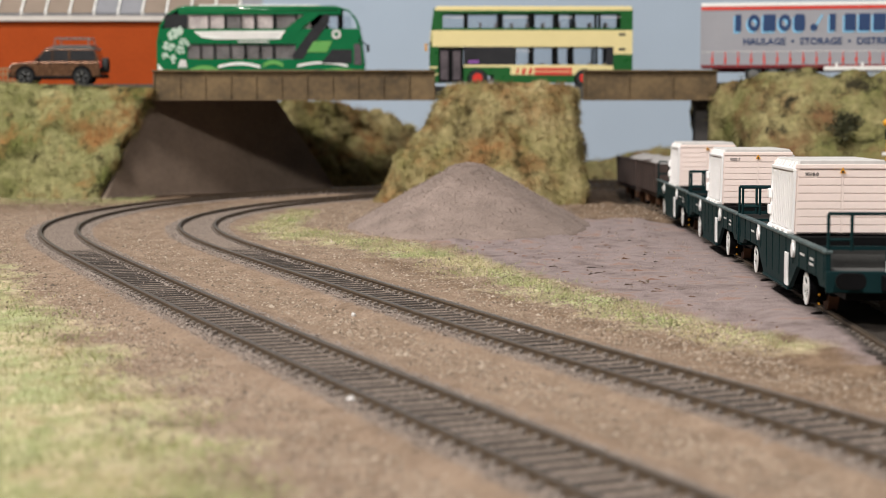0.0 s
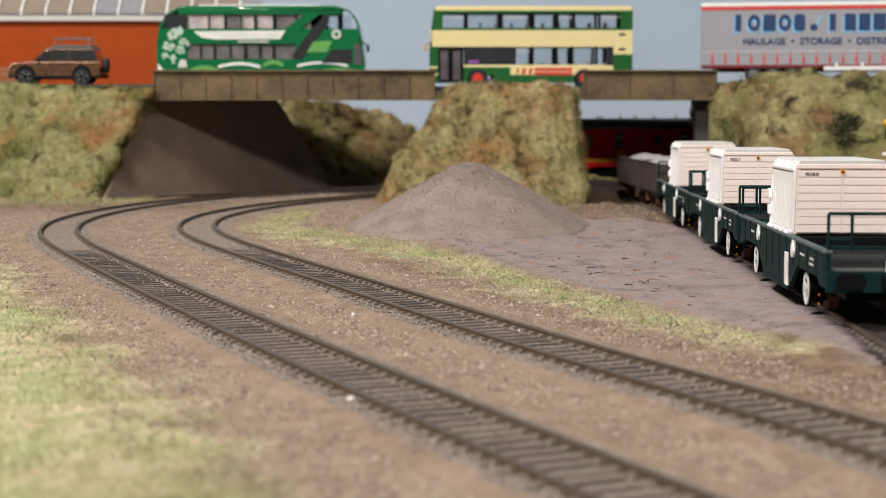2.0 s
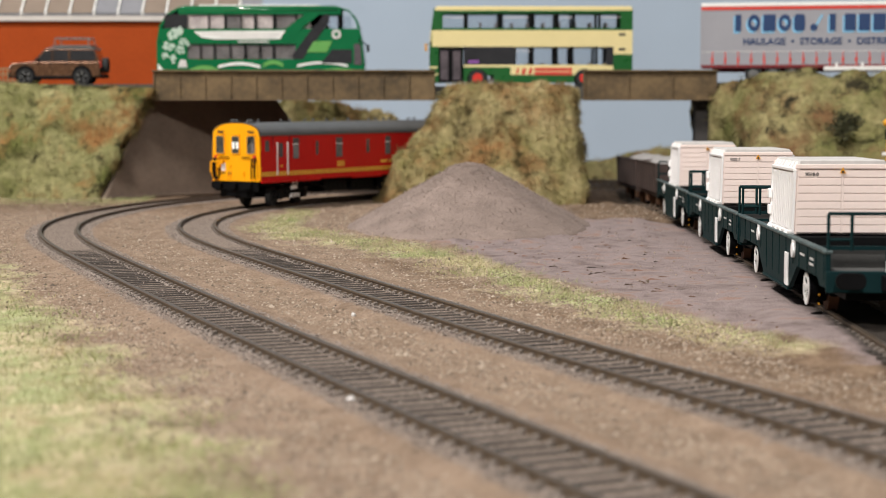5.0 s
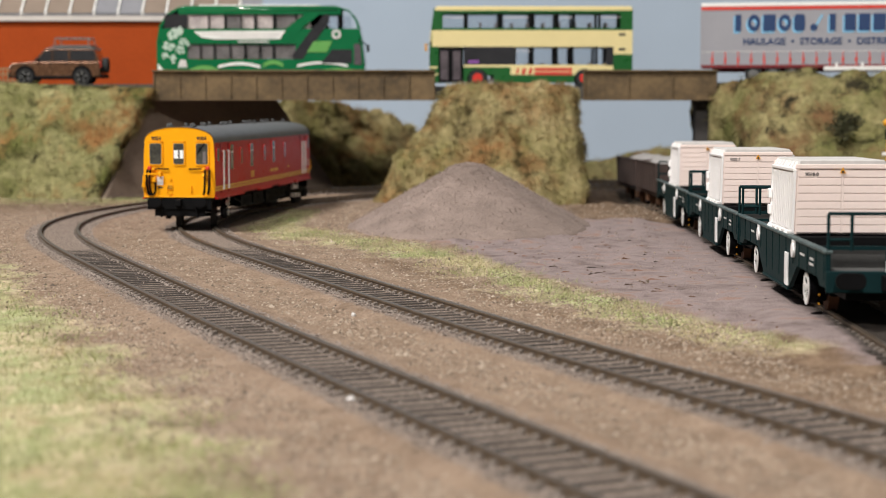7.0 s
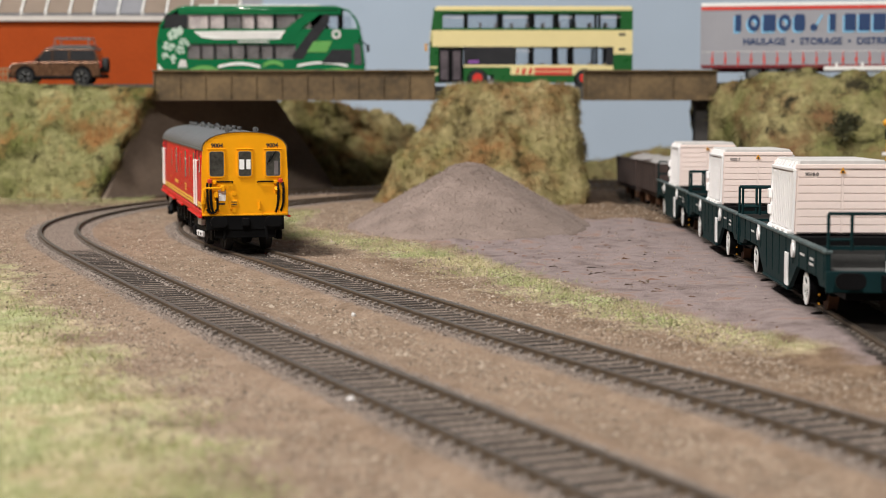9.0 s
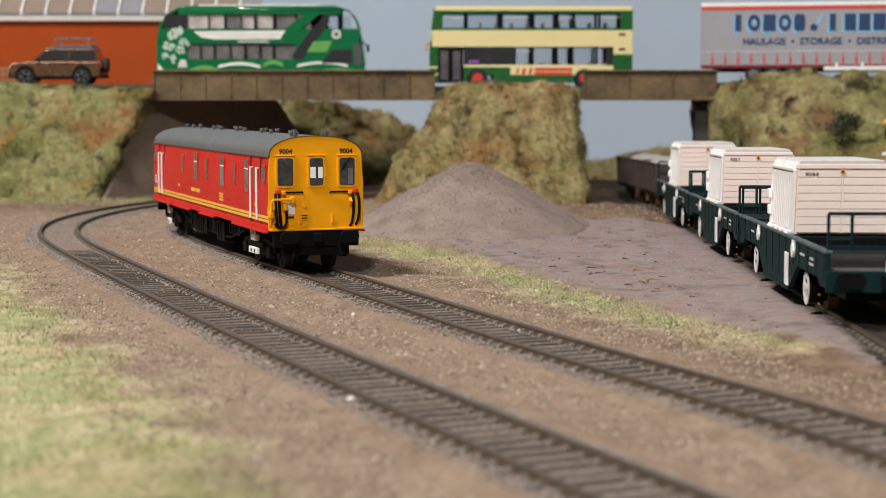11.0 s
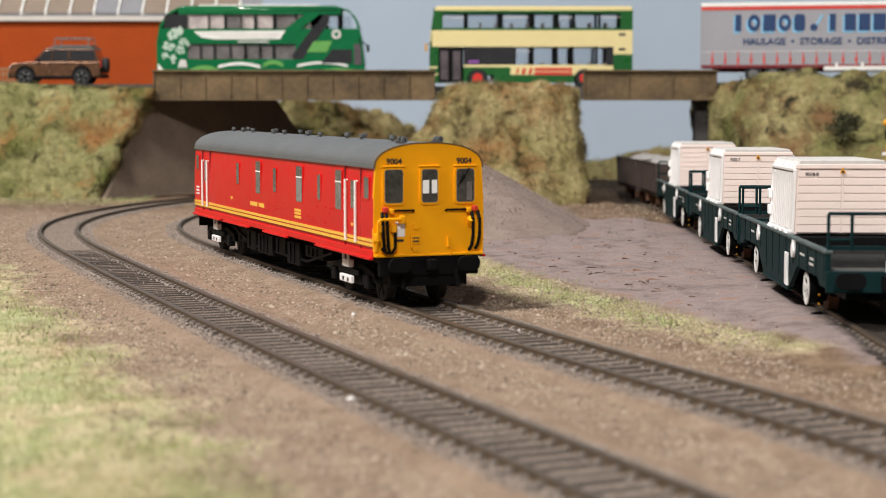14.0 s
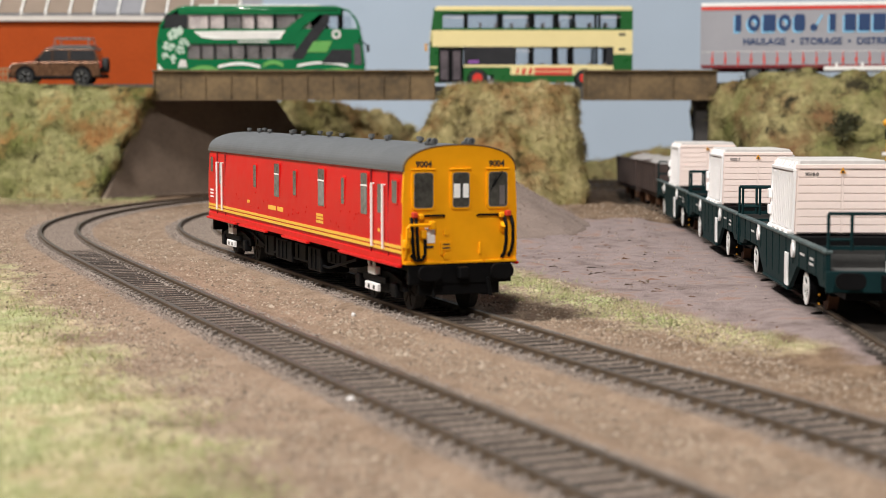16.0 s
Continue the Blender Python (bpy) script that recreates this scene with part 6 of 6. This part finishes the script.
stones("loose_ballast", "loose tan and brown ballast grains between the tracks", 42000, between, 0.0006, M["stone"], 1)
stones("loose_ballast", "coarser brown lumps scattered between the tracks", 7000, between_far, 0.0009, M["stone"], 22)
stones("loose_ballast", "grey ballast grains along the sleeper ends", 9000, by_track, 0.0005, M["stone_grey"], 2)
stones("loose_ballast", "fine grey ballast between the rails", 11000, in_track, 0.0005, M["stone_grey"], 3)


def in_lawn(rnd):
    y = depth_pick(rnd, 0.26, 1.1)
    x = rnd.uniform(-0.29 * y - 0.01, 0.0)
    return (x, y, lie(x, y) + 0.0009) if lawn_mask(x, y) > 0.1 and near((OUTER,), x, y) > 0.02 else None


stones("loose_ballast", "stray tan grains in the near grass", 2200, in_lawn, 0.0005, M["stone"], 14)
stones("loose_gravel", "loose chips on the grey yard", 320, on_yard, 0.0006, M["stone"], 4)
grain = stones("gravel_grain", "", 24000, on_heap, 0.00038, M["heap_grain"], 5)
grain.parent = HEAP_THING
del grain["category"]


for x, y, r in ((-0.0206, 0.386, 0.0011), (0.049, 0.3996, 0.0013), (0.0515, 0.435, 0.0011), (0.0225, 0.505, 0.0009), (-0.028, 0.545, 0.0008)):
    peb = bmesh.new()
    bmesh.ops.create_icosphere(peb, subdivisions=2, radius=r)
    for v in peb.verts:
        v.co *= 1 + 0.3 * noise.noise(v.co * 900 + Vector((x * 100, y * 100, 0)))
    ob = obj("pebble", peb, M["lid"])
    ob.matrix_basis = pose(x, y, GROUND + r * 0.5)
    tagged(ob, "small pale pebble lying on the ballast", "pebble", "pale pebbles")


def twigs(rnd):
    """Flat dark slivers and rusty flakes lying about on the yard."""
    verts, faces = [], []
    while len(verts) < 4 * 150:
        got = on_yard(rnd)
        if got is None:
            continue
        x, y, z = got
        a, ln, w = rnd.gauss(0, 0.9), 0.0007 + 0.0022 * rnd.random() ** 3, rnd.uniform(0.0002, 0.0004)
        c, sn, i = math.cos(a), math.sin(a), len(verts)
        verts += [(x - c * ln + sn * w, y - sn * ln - c * w, z), (x + c * ln, y + sn * ln, z + 0.0001), (x + c * ln * 0.4 - sn * w, y + sn * ln * 0.4 + c * w, z + 0.0003), (x - c * ln * 0.6, y - sn * ln * 0.6, z + 0.0005)]
        faces += [(i, i + 1, i + 2), (i, i + 2, i + 3), (i, i + 3, i + 1), (i + 1, i + 3, i + 2)]
    tagged(raw("yard_debris", verts, faces, M["flake"]), "dark bark slivers and rusty flakes strewn on the yard", "debris", kind="stuff")


twigs(random.Random(17))


def turf(name, label, count, where, blade, seed, thick=0.00022):
    rnd = random.Random(seed)
    fv, ff = [], []
    n = 0
    while n < count:
        got = where(rnd)
        if got is None:
            continue
        x, y, z = got
        ln = blade * rnd.uniform(0.4, 1.1)
        way = Vector((rnd.gauss(0, 0.7), rnd.gauss(0, 0.6), rnd.uniform(0.2, 1.1))).normalized() * ln
        a = rnd.random() * 6.28
        sd = Vector((math.cos(a), math.sin(a), 0)) * rnd.uniform(0.4, 1.0) * thick
        p = Vector((x, y, z - 0.0004))
        i = len(fv)
        fv += [tuple(p - sd), tuple(p + sd), tuple(p + way * 0.6 + sd * 0.7), tuple(p + way)]
        ff += [(i, i + 1, i + 2), (i, i + 2, i + 3)]
        n += 1
    return tagged(raw(name, fv, ff, M["turf"]), label, "grass", kind="stuff")


def on_lawn(rnd):
    y = depth_pick(rnd, 0.26, 1.22)
    x = rnd.uniform(-0.29 * y - 0.01, -0.02)
    k = lawn_mask(x, y) + 0.7 * wob(x, y, 0, 50)
    if k < rnd.uniform(0, 0.9) or near((OUTER,), x, y) < 0.02:
        return None
    return x, y, lie(x, y) + 0.001


def on_strip(rnd):
    x, y = rnd.uniform(-0.12, 0.13), rnd.uniform(0.44, 1.12)
    k = strip_mask(x, y) + 0.9 * wob(x, y, 4, 55)
    if k < rnd.uniform(0.1, 1.0) or near((INNER,), x, y) < 0.019:
        return None
    return x, y, lie(x, y)


def bank_foot(rnd):
    x, y = rnd.uniform(-0.36, -0.2), rnd.gauss(1.185, 0.03)
    return (x, y, lie(x, y)) if near((OUTER,), x, y) > 0.03 else None


turf("lawn_grass", "short yellow-green static grass on the near ground", 34000, on_lawn, 0.0026, 6, 0.00014)
turf("verge_grass", "strip of pale green grass beside the inner track", 15000, on_strip, 0.0038, 7, 0.00014)
turf("verge_grass", "sparse grass at the foot of the bank", 9000, bank_foot, 0.0034, 8)

# ---------------------------------------------------------------- track
RAIL = [(-0.0012, -0.0028), (0.0012, -0.0028), (0.0005, -0.0022), (0.0005, -0.0010), (0.0008, -0.0006), (0.0008, -0.0001), (0.0005, 0), (-0.0005, 0), (-0.0008, -0.0001), (-0.0008, -0.0006), (-0.0005, -0.0010), (-0.0005, -0.0022)]
SLEEPER = bpy.data.meshes.new("sleeper")
bmS = box(-0.0012, 0.0012, -0.0129, 0.0129, -0.0012, 0.0, 0.0003, 1)
bmS.to_mesh(SLEEPER)
bmS.free()
SLEEPER.materials.append(M["sleeper"])


def track(line, total, label, single, level=lambda y: 0.0):
    t = tagged(empty("railway_track"), label, "railway track")
    for o in (-0.00905, 0.00905):
        v, f = sweep(line, [(p + o, q) for p, q in RAIL], 0, total, 0.006, level)
        r = raw("rail", v, f, M["rail_side"], t)
        me = r.data
        me.materials.append(M["rail_top"])
        for poly in me.polygons:
            if poly.normal.z > 0.6:
                poly.material_index = 1
    rnd = random.Random(31)
    verts, faces = [], []
    rest_v, rest_f = [], []
    u, k = 0.004, 0
    while u < total:
        p, a = on(line, u)
        m = pose(p.x, p.y, level(p.y) - 0.0021 + rnd.uniform(-0.00012, 0.00012), 0, 0, math.degrees(a) + rnd.gauss(0, 0.8))
        if k < single:
            ob = new("sleeper", SLEEPER)
            ob.parent, ob.matrix_basis = t, m
        else:
            i = len(rest_v)
            for v in SLEEPER.vertices:
                rest_v.append(tuple(m @ v.co))
            rest_f += [tuple(i + j for j in q.vertices) for q in SLEEPER.polygons]
        for o in (-0.00905, 0.00905):
            for s2 in (-1, 1):
                i = len(verts)
                for x in (-0.0008, 0.0008):
                    for y, z in ((o + s2 * 0.0006, 0.0), (o + s2 * 0.0021, 0.0), (o + s2 * 0.0017, 0.0007), (o + s2 * 0.0006, 0.0009)):
                        verts.append(tuple(m @ Vector((x, y, z))))
                faces += [(i, i + 1, i + 2, i + 3), (i + 7, i + 6, i + 5, i + 4), (i + 1, i + 5, i + 6, i + 2), (i + 2, i + 6, i + 7, i + 3)]
        u += 0.0065
        k += 1
    tagged(raw("rail_chair", verts, faces, M["chair"], t), kind="stuff")
    if rest_v:
        tagged(raw("sleeper", rest_v, rest_f, M["sleeper"], t), kind="stuff")


track(INNER, 1.72, "curved inner railway track with rusty rails and grey sleepers", 165)
track(OUTER, 1.66, "curved outer railway track with rusty rails and grey sleepers", 165)
track(SIDING, 0.86, "straight siding track under the parked wagons", 60, fall)

# ---------------------------------------------------------------- what moves
TIMES = [0, 1.0, 1.2, 1.4, 2.8, 3.2, 3.5, 4.0, 6.3, 6.5, 7.0, 7.5, 8, 8.5, 9, 11.5, 12, 12.5, 13, 13.5, 14, 14.5, 15, 15.5, 16]
ALONG = [1.352, 1.2495, 1.229, 1.208, 1.040, 0.998, 0.971, 0.9285, 0.716, 0.698, 0.656, 0.615, 0.576, 0.539, 0.5095, 0.3945, 0.374, 0.354, 0.334, 0.315, 0.2995, 0.287, 0.278, 0.274, 0.273]


def gone(t):
    """How far along the line the carriage's nose is, smoothed over a short time."""
    return float(np.mean([np.interp(t + d, TIMES, ALONG) for d in np.linspace(-0.2, 0.2, 9)]))


def stand(u):
    """The carriage's place with its nose at u along the line, its bogie pivots on the line."""
    p, q = on(INNER, u + 0.034)[0], on(INNER, u + 0.214)[0]
    d = (p - q).normalized()
    nose = p + d * 0.034
    return nose, math.atan2(d.y, d.x)


def motions():
    times = [float(t) for t in np.arange(0, 16.01, 0.25)]
    rows, turns = [], {b: [] for b in BOGIES}
    for t in times:
        u = gone(t)
        nose, a = stand(u)
        rows.append((t, pose(nose.x, nose.y, 0, 0, 0, math.degrees(a))))
        for b in BOGIES:
            back = b["along"]
            way = on(INNER, u + back)[1] + math.pi
            swing = (way - a + math.pi) % (2 * math.pi) - math.pi
            turns[b].append((t, pose(-back, 0, 0, 0, 0, math.degrees(swing))))
    walk(train, rows)
    for b in BOGIES:
        walk(b, turns[b])
    for w in WHEELS:
        spins = []
        for k in range(241):
            t = k / 15
            spins.append((t, pose(w["along"], 0, 0.006, 0, math.degrees((ALONG[0] - gone(t)) / 0.006), 0)))
        walk(w, spins)


motions()
